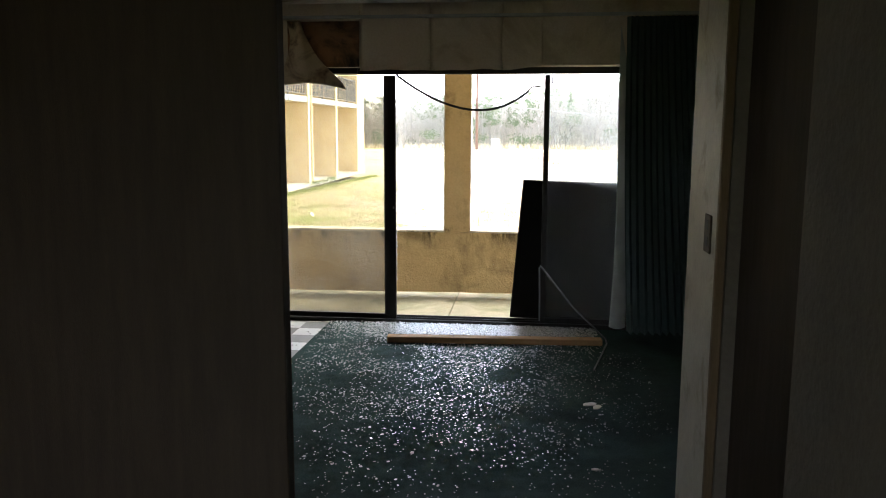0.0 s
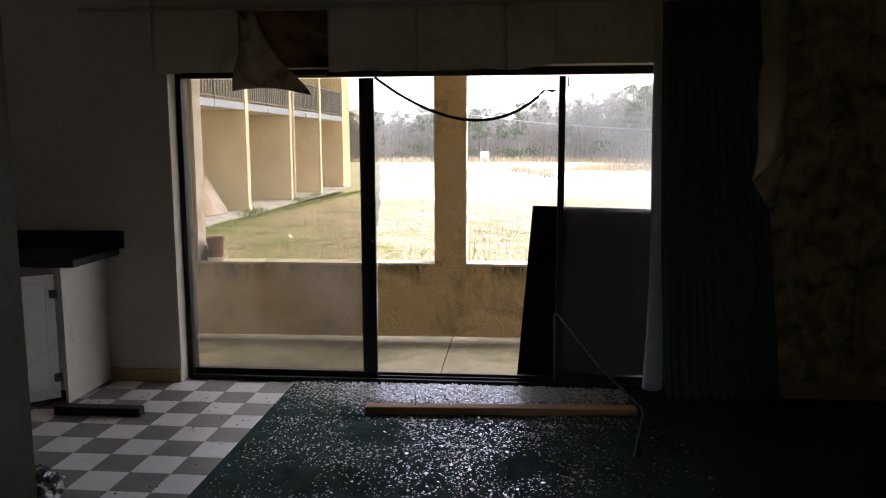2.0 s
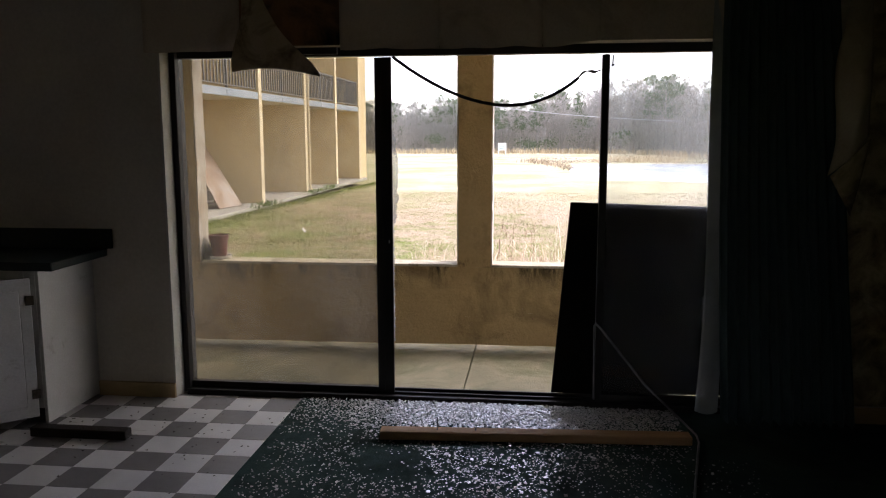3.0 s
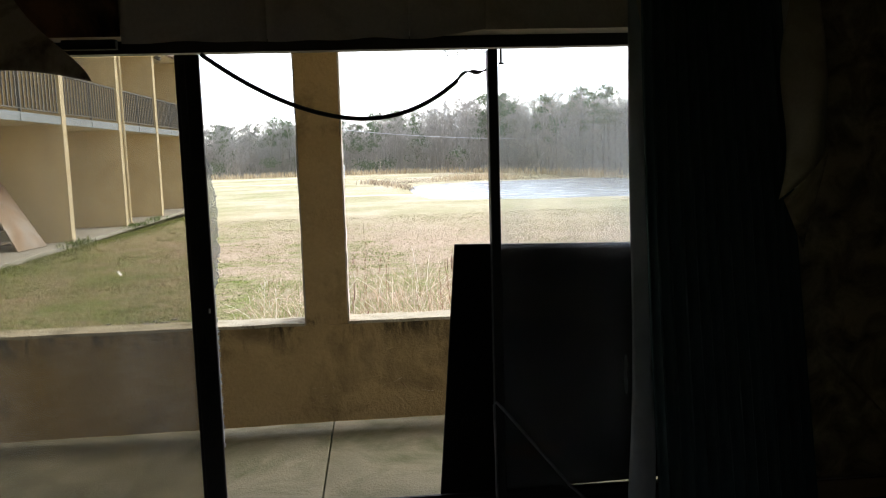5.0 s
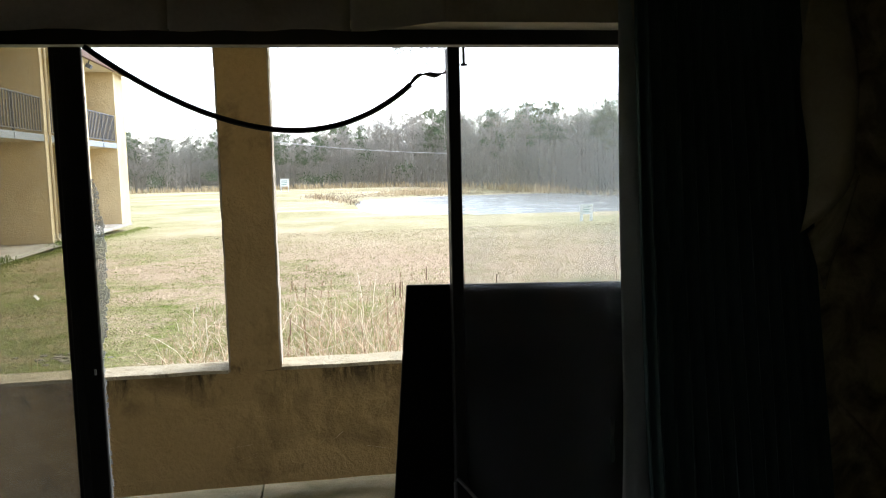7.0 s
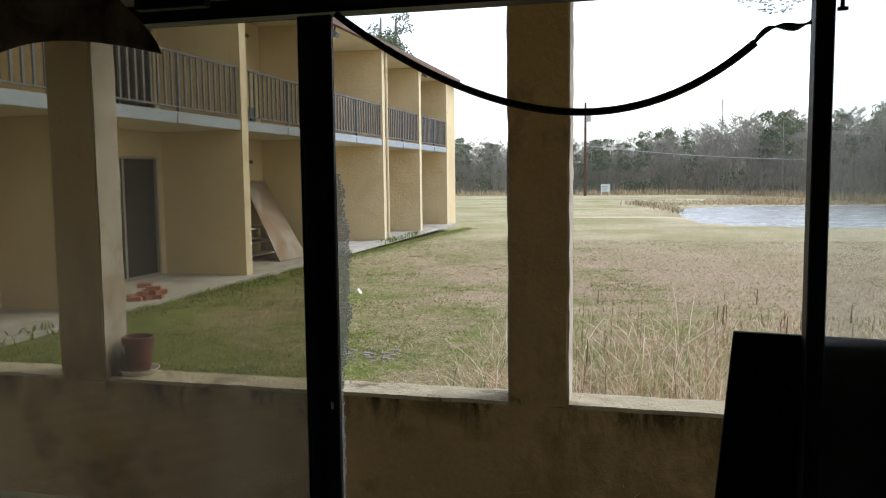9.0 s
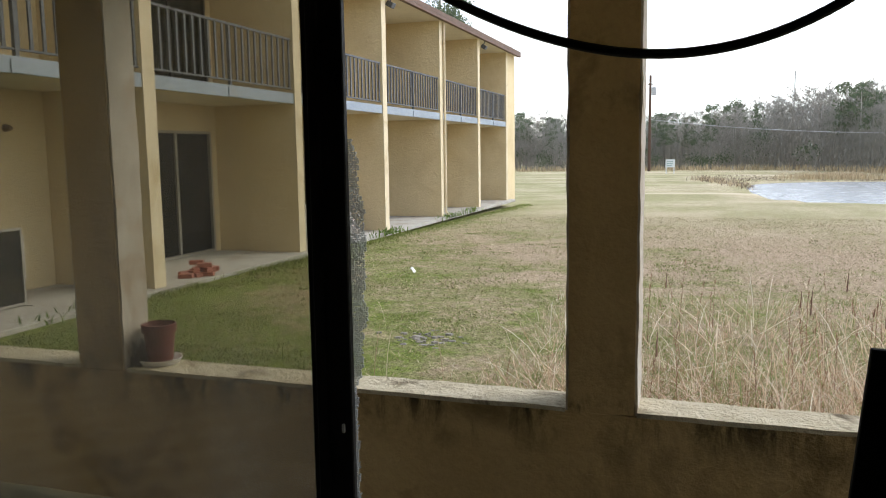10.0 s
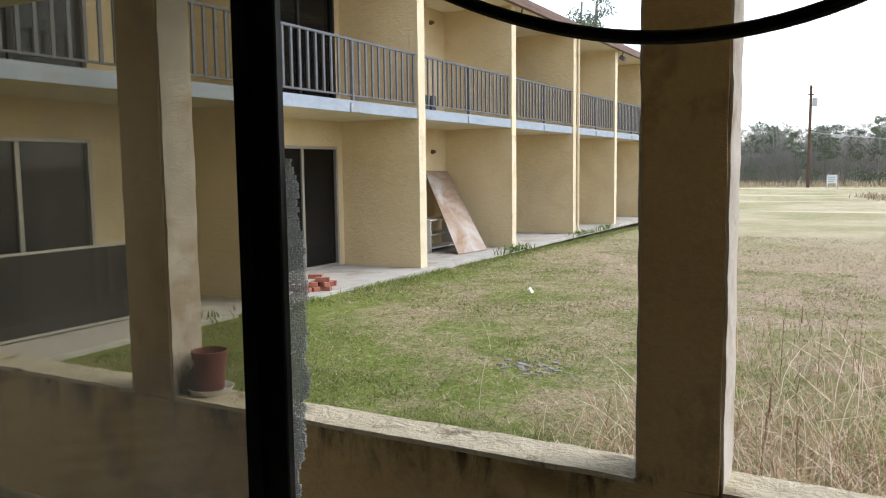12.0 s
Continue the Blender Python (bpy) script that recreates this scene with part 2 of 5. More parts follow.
M_stucco = surface("tan stucco of the parapet", (0.43, 0.295, 0.135), (0.53, 0.375, 0.18), 2.2, 0.9, bump=0.5, bump_scale=55, fold=6.0,
                   stain=(0.14, 0.09, 0.04), stain_scale=2.6, stain_at=(0.54, 0.78))
M_stucco_wing = surface("yellow stucco", (0.62, 0.50, 0.30), (0.71, 0.585, 0.365), 1.2, 0.9, bump=0.5, bump_scale=45, fold=7.0,
                        stain=(0.54, 0.41, 0.225), stain_scale=0.7, stain_at=(0.5, 0.8))
M_stucco_edge = surface("pale stucco edge", (0.62, 0.52, 0.345), (0.71, 0.61, 0.43), 3.0, 0.9, bump=0.4, bump_scale=45, fold=7.0,
                        stain=(0.45, 0.34, 0.18), stain_scale=2.0, stain_at=(0.55, 0.8))
M_cap = surface("weathered cement cap", (0.42, 0.36, 0.24), (0.58, 0.52, 0.38), 9.0, 0.9, bump=0.6, bump_scale=60,
                stain=(0.12, 0.09, 0.05), stain_scale=5.0, stain_at=(0.55, 0.7), fold=14.0)
M_weathered_lit = surface("weathered render, lit-side pallor in its colour", (0.40, 0.35, 0.28), (0.60, 0.55, 0.47), 7.0, 0.92, bump=0.25, bump_scale=50,
                 stain=(0.30, 0.21, 0.12), stain_scale=5.0, stain_at=(0.52, 0.72))
M_patio = surface("algae stained concrete", (0.18, 0.16, 0.095), (0.31, 0.275, 0.175), 2.0, 0.85, bump=0.3, bump_scale=70,
                  stain=(0.10, 0.10, 0.04), stain_scale=1.9, stain_at=(0.44, 0.66))
M_concrete = surface("grey concrete", (0.34, 0.32, 0.28), (0.46, 0.44, 0.39), 3.0, 0.9, bump=0.3, bump_scale=60,
                     stain=(0.20, 0.16, 0.11), stain_scale=1.6, stain_at=(0.52, 0.75))
M_lump = surface("sunken concrete", (0.20, 0.18, 0.15), (0.34, 0.31, 0.27), 14.0, 0.95, bump=0.6, bump_scale=40)
M_flap = surface("stained hanging paper", (0.40, 0.31, 0.19), (0.54, 0.44, 0.29), 6.0, 0.85, bump=0.12, stain=(0.085, 0.050, 0.028), stain_scale=4.0, stain_at=(0.47, 0.63))
M_fascia = surface("blue grey painted edge", (0.24, 0.28, 0.33), (0.34, 0.385, 0.43), 3.0, 0.7, bump=0.2, bump_scale=60,
                   stain=(0.25, 0.20, 0.14), stain_scale=3.0, stain_at=(0.6, 0.8), spread=(1, 1, 3))
M_rail = surface("blue grey steel rail", (0.085, 0.09, 0.10), (0.14, 0.148, 0.16), 12.0, 0.6, metal=0.2, bump=0.05)
M_soffit = surface("cream soffit paint", (0.60, 0.53, 0.39), (0.70, 0.63, 0.48), 2.0, 0.85, bump=0.1)
M_roof = surface("brown metal eave", (0.10, 0.055, 0.035), (0.15, 0.085, 0.055), 3.0, 0.6, bump=0.05)
M_inside = surface("room behind glass, shade in its colour", (0.02, 0.02, 0.018), (0.035, 0.033, 0.03), 2.0, 0.9)
M_alu = surface("weathered aluminium", (0.32, 0.30, 0.26), (0.42, 0.40, 0.36), 12.0, 0.45, metal=0.6, bump=0.04)
M_ply = surface("weathered plywood", (0.24, 0.15, 0.09), (0.36, 0.27, 0.20), 3.0, 0.85, bump=0.15, spread=(5, 1, 1),
                stain=(0.42, 0.38, 0.34), stain_scale=1.2, stain_at=(0.45, 0.6))
M_brick = surface("red brick", (0.26, 0.095, 0.065), (0.40, 0.17, 0.12), 20.0, 0.9, bump=0.3, vary=0.25)
M_pot = surface("terracotta plastic", (0.12, 0.04, 0.03), (0.18, 0.062, 0.046), 12.0, 0.6, bump=0.08)
M_saucer = surface("white plastic saucer", (0.6, 0.58, 0.54), (0.72, 0.70, 0.66), 15.0, 0.5, bump=0.03)
M_soil = surface("dry soil", (0.05, 0.035, 0.025), (0.09, 0.065, 0.045), 40.0, 0.95, bump=0.5)


def lawn_material():
    """Winter lawn: straw and green in patches, clumps and single blades."""
    m = bpy.data.materials.new("winter lawn")
    m.use_nodes = True
    nt = m.node_tree
    bsdf = nt.nodes["Principled BSDF"]
    geo = nt.nodes.new("ShaderNodeNewGeometry")
    pos = geo.outputs["Position"]
    sep = nt.nodes.new("ShaderNodeSeparateXYZ")
    nt.links.new(pos, sep.inputs[0])
    grain = ramp_out(nt, noise_node(nt, pos, 26.0, 9.0, 0.9), 0.38, 0.62)
    straw = mixrgb(nt, grain, (0.13, 0.085, 0.045), (0.70, 0.55, 0.39))
    pale = mixrgb(nt, grain, (0.26, 0.20, 0.11), (0.74, 0.66, 0.46))
    green = mixrgb(nt, grain, (0.045, 0.065, 0.014), (0.30, 0.36, 0.085))
    patch = noise_node(nt, pos, 0.45, 8.0, 0.72, 0.5)
    clump = noise_node(nt, pos, 4.0, 6.0, 0.75, 0.4)
    sx, sy = sep.outputs[0], sep.outputs[1]
    lean = math_node(nt, "ADD", math_node(nt, "MULTIPLY", ramp_out(nt, sy, 2.5, 13.0), 0.15), math_node(nt, "MULTIPLY", ramp_out(nt, sx, -4.5, 2.0), 0.13))
    edge = math_node(nt, "MULTIPLY", ramp_out(nt, sx, -4.4, -5.6), -0.07)
    f = math_node(nt, "ADD", math_node(nt, "ADD", math_node(nt, "MULTIPLY", patch, 0.75), math_node(nt, "MULTIPLY", clump, 0.50)), math_node(nt, "ADD", lean, edge))
    col = mixrgb(nt, ramp_out(nt, f, 0.65, 0.85), green, straw)
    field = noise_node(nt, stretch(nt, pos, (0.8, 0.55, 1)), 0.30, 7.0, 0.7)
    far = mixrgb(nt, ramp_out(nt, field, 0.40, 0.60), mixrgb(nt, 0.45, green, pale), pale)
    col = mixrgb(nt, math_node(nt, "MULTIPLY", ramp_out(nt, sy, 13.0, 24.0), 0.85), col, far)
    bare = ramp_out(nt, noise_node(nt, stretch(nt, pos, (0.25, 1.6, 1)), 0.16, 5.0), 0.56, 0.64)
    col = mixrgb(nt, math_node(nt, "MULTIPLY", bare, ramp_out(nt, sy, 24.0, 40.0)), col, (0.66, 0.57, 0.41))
    nt.links.new(col, bsdf.inputs["Base Color"])
    bsdf.inputs["Roughness"].default_value = 0.95
    bsdf.inputs["Specular IOR Level"].default_value = 0.1
    bp = nt.nodes.new("ShaderNodeBump")
    bp.inputs["Strength"].default_value, bp.inputs["Distance"].default_value = 0.9, 0.03
    nt.links.new(math_node(nt, "ADD", noise_node(nt, pos, 40.0, 6.0, 0.75), clump), bp.inputs["Height"])
    nt.links.new(bp.outputs[0], bsdf.inputs["Normal"])
    return m


M_ground = lawn_material()
# water base is lightened: part of the sky's reflection is put into the colour
M_water = surface("pond water", (0.24, 0.245, 0.235), (0.32, 0.32, 0.30), 0.4, 0.24, bump=1.0, bump_scale=2.2, spec=1.0, spread=(1, 2.2, 1))
M_pole = surface("creosote pole", (0.09, 0.05, 0.035), (0.14, 0.085, 0.06), 4.0, 0.85)
M_wire = surface("grey wire", (0.42, 0.42, 0.43), (0.55, 0.55, 0.56), 4.0, 0.6, bump=0)
M_sign = surface("white sign paint", (0.7, 0.72, 0.72), (0.8, 0.82, 0.82), 3.0, 0.6, bump=0)
M_sign_ink = surface("green sign ink", (0.20, 0.34, 0.30), (0.28, 0.42, 0.38), 3.0, 0.6, bump=0)
M_fridge = surface("dark cabinet enamel", (0.03, 0.032, 0.032), (0.05, 0.05, 0.05), 5.0, 0.5)
# bark tints lightened and greyed, the haze of distance put into the colour
M_bark = leaf_material("bare woods with haze in the tint", [(0.0, (0.27, 0.25, 0.22)), (0.5, (0.34, 0.31, 0.275)), (0.9, (0.42, 0.39, 0.35)), (1.0, (0.58, 0.55, 0.51))], through_light=0.5, patch=(0.30, 0.295, 0.26), patch_scale=0.07)
M_pine = leaf_material("pine foliage", [(0.0, (0.11, 0.145, 0.09)), (0.5, (0.15, 0.185, 0.115)), (1.0, (0.21, 0.24, 0.155))])
M_lawn = leaf_material("lawn blades", [(0.0, (0.12, 0.12, 0.045)), (0.3, (0.20, 0.22, 0.075)), (0.5, (0.30, 0.23, 0.13)), (0.85, (0.50, 0.38, 0.25)), (1.0, (0.85, 0.72, 0.52))],
                       patch=(0.20, 0.24, 0.06), patch_scale=0.5, through_light=0.45, patch_amount=0.45)
M_green = leaf_material("green lawn weeds", [(0.0, (0.12, 0.15, 0.04)), (0.6, (0.22, 0.27, 0.075)), (1.0, (0.40, 0.41, 0.17))], through_light=0.55)
M_sedge = leaf_material("dry sedge", [(0.0, (0.22, 0.26, 0.09)), (0.16, (0.38, 0.40, 0.17)), (0.18, (0.24, 0.12, 0.07)), (0.36, (0.54, 0.37, 0.25)), (0.68, (0.76, 0.59, 0.41)), (1.0, (1.0, 0.92, 0.77))], through_light=0.55)
M_stalk = leaf_material("red brown stalks", [(0.0, (0.20, 0.10, 0.06)), (1.0, (0.42, 0.24, 0.15))], through_light=0.3)
M_reed = leaf_material("pale reeds", [(0.0, (0.40, 0.31, 0.19)), (1.0, (0.64, 0.53, 0.36))])
M_marsh = leaf_material("dull marsh stems", [(0.0, (0.15, 0.115, 0.075)), (0.7, (0.26, 0.20, 0.14)), (1.0, (0.42, 0.35, 0.25))])
M_seed = surface("seed heads", (0.20, 0.12, 0.085), (0.30, 0.19, 0.14), 30.0, 0.9)
M_leaf = leaf_material("patio weeds", [(0.0, (0.08, 0.13, 0.03)), (1.0, (0.20, 0.28, 0.07))], through_light=0.5)

# ---- building helpers ----


def smooth(a, b, t):
    t = min(1.0, max(0.0, (t - a) / (b - a)))
    return t * t * (3 - 2 * t)


def mesh_of(name, bm, material, bevel=0.0):
    if bevel:
        bmesh.ops.bevel(bm, geom=bm.edges[:], offset=bevel, segments=1, affect="EDGES", profile=0.5)
    bmesh.ops.recalc_face_normals(bm, faces=bm.faces[:])
    me = bpy.data.meshes.new(name)
    bm.to_mesh(me)
    bm.free()
    me.materials.append(material)
    return me


def box(bm, x0, x1, y0, y1, z0, z1):
    v = [bm.verts.new(p) for p in ((x0, y0, z0), (x1, y0, z0), (x1, y1, z0), (x0, y1, z0), (x0, y0, z1), (x1, y0, z1), (x1, y1, z1), (x0, y1, z1))]
    for f in ((3, 2, 1, 0), (4, 5, 6, 7), (0, 1, 5, 4), (1, 2, 6, 5), (2, 3, 7, 6), (3, 0, 4, 7)):
        bm.faces.new([v[i] for i in f])
    return v


def boxes(*rows):
    bm = bmesh.new()
    for r in rows:
        box(bm, *r)
    return bm


def part(name, bm, material, parent=None, label="", bevel=0.0):
    ob = new(name, mesh_of(name, bm, material, bevel))
    if parent:
        ob.parent = parent
    if label:
        ob["label"] = label
    return ob


def structure(name, bm, material, label, category, bevel=0.0):
    return tagged(part(name, bm, material, None, "", bevel), label, category, kind="structure")


def thing(name, label, category, group="", kind=""):
    return tagged(new(name), label, category, group, kind)


def rough_box(x0, x1, y0, y1, z0, z1, step=0.12, wobble=0.006, seed=0):
    """A block whose faces are cut into a grid and made uneven, for hand-trowelled work."""
    bm = boxes((x0, x1, y0, y1, z0, z1))
    for axis, lo, hi in ((0, x0, x1), (1, y0, y1), (2, z0, z1)):
        n = max(1, min(60, int((hi - lo) / step)))
        for k in range(1, n):
            co = [0, 0, 0]
            co[axis] = lo + (hi - lo) * k / n
            no = [0, 0, 0]
            no[axis] = 1
            bmesh.ops.bisect_plane(bm, geom=bm.verts[:] + bm.edges[:] + bm.faces[:], plane_co=co, plane_no=no)
    for v in bm.verts:
        d = noise.noise_vector(v.co * 7 + Vector((seed, 0, 0))) * wobble + noise.noise_vector(v.co * 23) * wobble * 0.5
        v.co += d
    return bm


def tube(points, radius, sides=8, taper=1.0):
    """A bent round bar along points, closed at its ends."""
    bm = bmesh.new()
    pts = [Vector(p) for p in points]
    rings = []
    for i, p in enumerate(pts):
        d = (pts[min(i + 1, len(pts) - 1)] - pts[max(i - 1, 0)]).normalized()
        side = d.cross(Vector((0, 0, 1)) if abs(d.z) < 0.9 else Vector((1, 0, 0))).normalized()
        up = side.cross(d)
        r = radius * (1 + (taper - 1) * i / (len(pts) - 1))
        rings.append([bm.verts.new(p + side * math.cos(a) * r + up * math.sin(a) * r) for a in (2 * math.pi * k / sides for k in range(sides))])
    for a, b in zip(rings, rings[1:]):
        for k in range(sides):
            bm.faces.new((a[k], a[(k + 1) % sides], b[(k + 1) % sides], b[k]))
    bm.faces.new(rings[0][::-1])
    bm.faces.new(rings[-1])
    return bm


def lathe(profile, segments=24, at=(0, 0, 0)):
    bm = bmesh.new()
    rings = [[bm.verts.new((at[0] + r * math.cos(a), at[1] + r * math.sin(a), at[2] + z)) for a in (2 * math.pi * k / segments for k in range(segments))] for r, z in profile]
    for a, b in zip(rings, rings[1:]):
        for k in range(segments):
            bm.faces.new((a[k], a[(k + 1) % segments], b[(k + 1) % segments], b[k]))
    return bm


def sheet(fn, nu, nv, thick=0.002):
    """A bent sheet with thickness: fn(u, v) with u and v from 0 to 1."""
    bm = bmesh.new()
    g = [[bm.verts.new(fn(i / nu, j / nv)) for j in range(nv + 1)] for i in range(nu + 1)]
    for i in range(nu):
        for j in range(nv):
            bm.faces.new((g[i][j], g[i + 1][j], g[i + 1][j + 1], g[i][j + 1]))
    bmesh.ops.recalc_face_normals(bm, faces=bm.faces[:])
    bmesh.ops.solidify(bm, geom=bm.faces[:], thickness=thick)
    for f in bm.faces:
        f.smooth = True
    return bm


def raw(name, verts, faces, material, parent=None, label=""):
    me = bpy.data.meshes.new(name)
    me.from_pydata(verts, [], faces)
    me.materials.append(material)
    ob = new(name, me)
    if parent:
        ob.parent = parent
    if label:
        ob["label"] = label
    return ob

# mould runs that start under the parapet's cap
nt = M_stucco.node_tree
geo_n = nt.nodes.new("ShaderNodeNewGeometry")
sep = nt.nodes.new("ShaderNodeSeparateXYZ")
nt.links.new(geo_n.outputs["Position"], sep.inputs[0])
runs = ramp_out(nt, noise_node(nt, stretch(nt, geo_n.outputs["Position"], (5, 5, 1.6)), 1.6, 8.0, 0.7, 0.4), 0.47, 0.62)
near_cap = math_node(nt, "MULTIPLY", ramp_out(nt, sep.outputs[2], 0.38, 0.59), ramp_out(nt, sep.outputs[2], 0.66, 0.61))
bsdf_n = nt.nodes["Principled BSDF"]
old = bsdf_n.inputs["Base Color"].links[0].from_socket
nt.links.new(mixrgb(nt, math_node(nt, "MULTIPLY", runs, near_cap), old, (0.035, 0.026, 0.014)), bsdf_n.inputs["Base Color"])

# ---- the room: floor, walls, ceiling ----
CEIL = 2.56
floor = structure("floor", boxes((-3.4, 4.7, -8.8, -0.16, -0.15, -0.0121)), M_screed, "dark screed floor under tiles and carpet", "floor")
structure("carpet", boxes((-0.440, 4.7, -3.92, -0.10, -0.0119, 0.0)), M_carpet, "dark green worn carpet strewn with glass", "carpet")
structure("hall_floor", boxes((-1.6, 2.35, -8.8, -3.921, -0.0119, -0.001)), M_carpet, "dark green carpet of the hall and doorway", "floor")
structure("sill_slab", boxes((-1.21, 2.46, -0.16, 0.09, -0.15, -0.013)), M_concrete, "concrete slab under the window track", "floor")
structure("wall_window_west", boxes((-3.4, -1.21, -0.16, 0.09, -0.15, CEIL)), M_wall, "dirty white plaster wall beside the window", "wall")
structure("wall_window_east", boxes((2.46, 4.7, -0.16, 0.09, -0.15, CEIL)), M_wall, "dirty white plaster wall beside the curtain", "wall")
structure("wall_window_header", boxes((-1.21, 2.46, -0.16, 0.09, 2.08, CEIL)), M_header, "water-stained wall above the window", "wall")
structure("wall_west", boxes((-3.6, -3.4, -4.25, 0.09, -0.15, CEIL)), M_wall, "dirty white plaster side wall", "wall")
structure("wall_east", boxes((4.7, 4.9, -4.25, 0.09, -0.15, CEIL)), M_wall, "dirty white plaster side wall", "wall")
structure("wall_door", boxes((-3.4, 0.215, -4.04, -3.92, -0.012, CEIL), (1.70, 4.7, -4.285, -3.92, -0.012, CEIL), (0.215, 1.70, -4.285, -3.92, 2.08, CEIL)), M_jamb,
          "thick cream-painted wall with a wide doorway", "wall")
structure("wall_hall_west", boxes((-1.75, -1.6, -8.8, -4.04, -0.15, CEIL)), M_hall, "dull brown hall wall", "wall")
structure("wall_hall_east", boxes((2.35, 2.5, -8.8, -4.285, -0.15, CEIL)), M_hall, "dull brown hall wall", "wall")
# opening in the end wall is added, unseen, to bring daylight into the hall
structure("wall_hall_south", boxes((-1.75, 0.1, -8.95, -8.8, -0.15, CEIL), (0.9, 2.5, -8.95, -8.8, -0.15, CEIL), (0.1, 0.9, -8.95, -8.8, 2.05, CEIL)), M_hall, "dull brown hall end wall with an unseen opening added for daylight", "wall")
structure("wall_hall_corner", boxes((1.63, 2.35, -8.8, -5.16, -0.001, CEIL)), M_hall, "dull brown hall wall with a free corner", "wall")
structure("ceiling", boxes((-3.6, 4.9, -8.95, 0.09, CEIL, CEIL + 0.15)), M_ceiling, "cream plaster ceiling with black water stains", "ceiling")
structure("baseboard", boxes((-1.70, -1.21, -0.178, -0.16, 0.0, 0.09), (2.46, 4.7, -0.178, -0.16, 0.0, 0.09)), M_trim, "raw yellowish wooden baseboard", "baseboard", 0.003)
structure("window_reveal", boxes((-1.222, -1.209, -0.163, -0.05, 0.0, 2.04)), M_cab, "pale plastered window reveal", "trim")

# wallpaper sheets that still cling to the header
head_paper = thing("header_wallpaper", "stained beige wallpaper on the wall above the window", "wallpaper")
for xa, xb in ((-1.30, -0.715), (-0.145, 0.41), (0.413, 0.97), (0.973, 1.28)):
    part("drop", sheet(lambda u, v: (xa + (xb - xa) * u, -0.166 - 0.005 * noise.noise(((xa + (xb - xa) * u) * 3.5, v * 3, 1)),
                                     2.05 + (0.012 * noise.noise(((xa + (xb - xa) * u) * 5.4, 5, 0)) + 0.03 * smooth(1.02, 1.28, xa + (xb - xa) * u)) * (1 - v) + 0.505 * v), 16, 6, 0.002), M_header, head_paper)

# ---- the doorway and its leaves ----


def door_leaf(hx, hy, ex, ey, label):
    d = thing("door_leaf", label, "door", "doorway leaves")
    a = math.atan2(ey - hy, ex - hx)
    w = math.hypot(ex - hx, ey - hy)
    d.matrix_world = pose(hx, hy, 0, 0, 0, math.degrees(a))
    part("panel", boxes((0, w, -0.02, 0.02, 0.008, 2.05)), M_door, d, bevel=0.003)
    for z in (0.22, 1.05, 1.82):
        part("hinge", boxes((-0.006, 0.03, 0.018, 0.024, z, z + 0.1)), M_brass, d)
    return d


door_leaf(-0.06, -4.765, 0.694, -4.80, "dark brown wooden door leaf swung wide open")
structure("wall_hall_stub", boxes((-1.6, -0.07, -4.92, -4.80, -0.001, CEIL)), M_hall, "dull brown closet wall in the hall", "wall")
door_leaf(1.772, -4.33, 1.86, -5.02, "dark brown wooden door leaf folded back to the wall")
for cx0, cx1, cy in ((0.10, 0.212, -4.04), (1.70, 1.725, -4.285)):
    structure("door_casing", boxes((cx0, cx1, cy - 0.022, cy, 0.0, 2.15)), M_casing, "brown varnished door casing", "trim", 0.004)
structure("door_casing_head", boxes((0.215, 1.70, -4.307, -4.285, 2.08, 2.15)), M_casing, "brown varnished door casing", "trim", 0.004)
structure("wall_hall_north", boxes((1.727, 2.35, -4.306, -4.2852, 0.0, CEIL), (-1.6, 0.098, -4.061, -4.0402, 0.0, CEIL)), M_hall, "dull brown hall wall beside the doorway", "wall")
plate = tagged(part("strike_plate", boxes((1.694, 1.70, -4.24, -4.17, 1.26, 1.365)), M_rust, None, "", 0.002), "rusty metal strike plate on the door jamb", "strike plate")
# flat black patches stand in for the shade inside the plate's holes
for hz in (1.28, 1.325):
    part("hole_dark_patch", boxes((1.6925, 1.6938, -4.22, -4.19, hz, hz + 0.025)), M_rubber, plate)

# ---- the sliding window ----
win = tagged(new("window_1"), "dark bronze sliding window with one pane broken out", "window", kind="structure")
part("jamb", boxes((-1.209, -1.172, -0.05, 0.06, 0.0, 2.08)), M_bronze, win, bevel=0.003)
part("jamb", boxes((2.40, 2.46, -0.05, 0.06, 0.0, 2.08)), M_bronze, win, bevel=0.003)
part("head", boxes((-1.172, 2.40, -0.01, 0.06, 2.03, 2.08)), M_bronze, win)
part("sill_track", boxes((-1.172, 2.40, -0.095, 0.06, -0.012, 0.022), (-1.172, 2.40, -0.095, -0.085, 0.022, 0.034), (-1.172, 2.40, -0.02, -0.008, 0.022, 0.036), (-1.172, 2.40, 0.045, 0.06, 0.022, 0.04)), M_bronze, win)
part("wide_stile", boxes((0.016, 0.114, -0.03, -0.011, 0.023, 2.02), (0.016, 0.076, -0.0109, 0.022, 0.023, 2.02), (0.03, 0.06, -0.036, -0.0301, 0.05, 2.0)), M_bronze, win, bevel=0.003)
part("latch", boxes((0.090, 0.097, -0.036, -0.0302, 0.948, 0.968)), M_saucer, win, "small bright screw cover", 0.001)
part("thin_stile", boxes((1.304, 1.346, -0.03, 0.03, 0.023, 2.02)), M_bronze, win, bevel=0.003)
part("bottom_rail", boxes((-1.172, 0.016, -0.02, 0.02, 0.0365, 0.062)), M_bronze, win)
part("bottom_rail", boxes((1.346, 2.40, -0.02, 0.02, 0.0365, 0.062)), M_bronze, win)
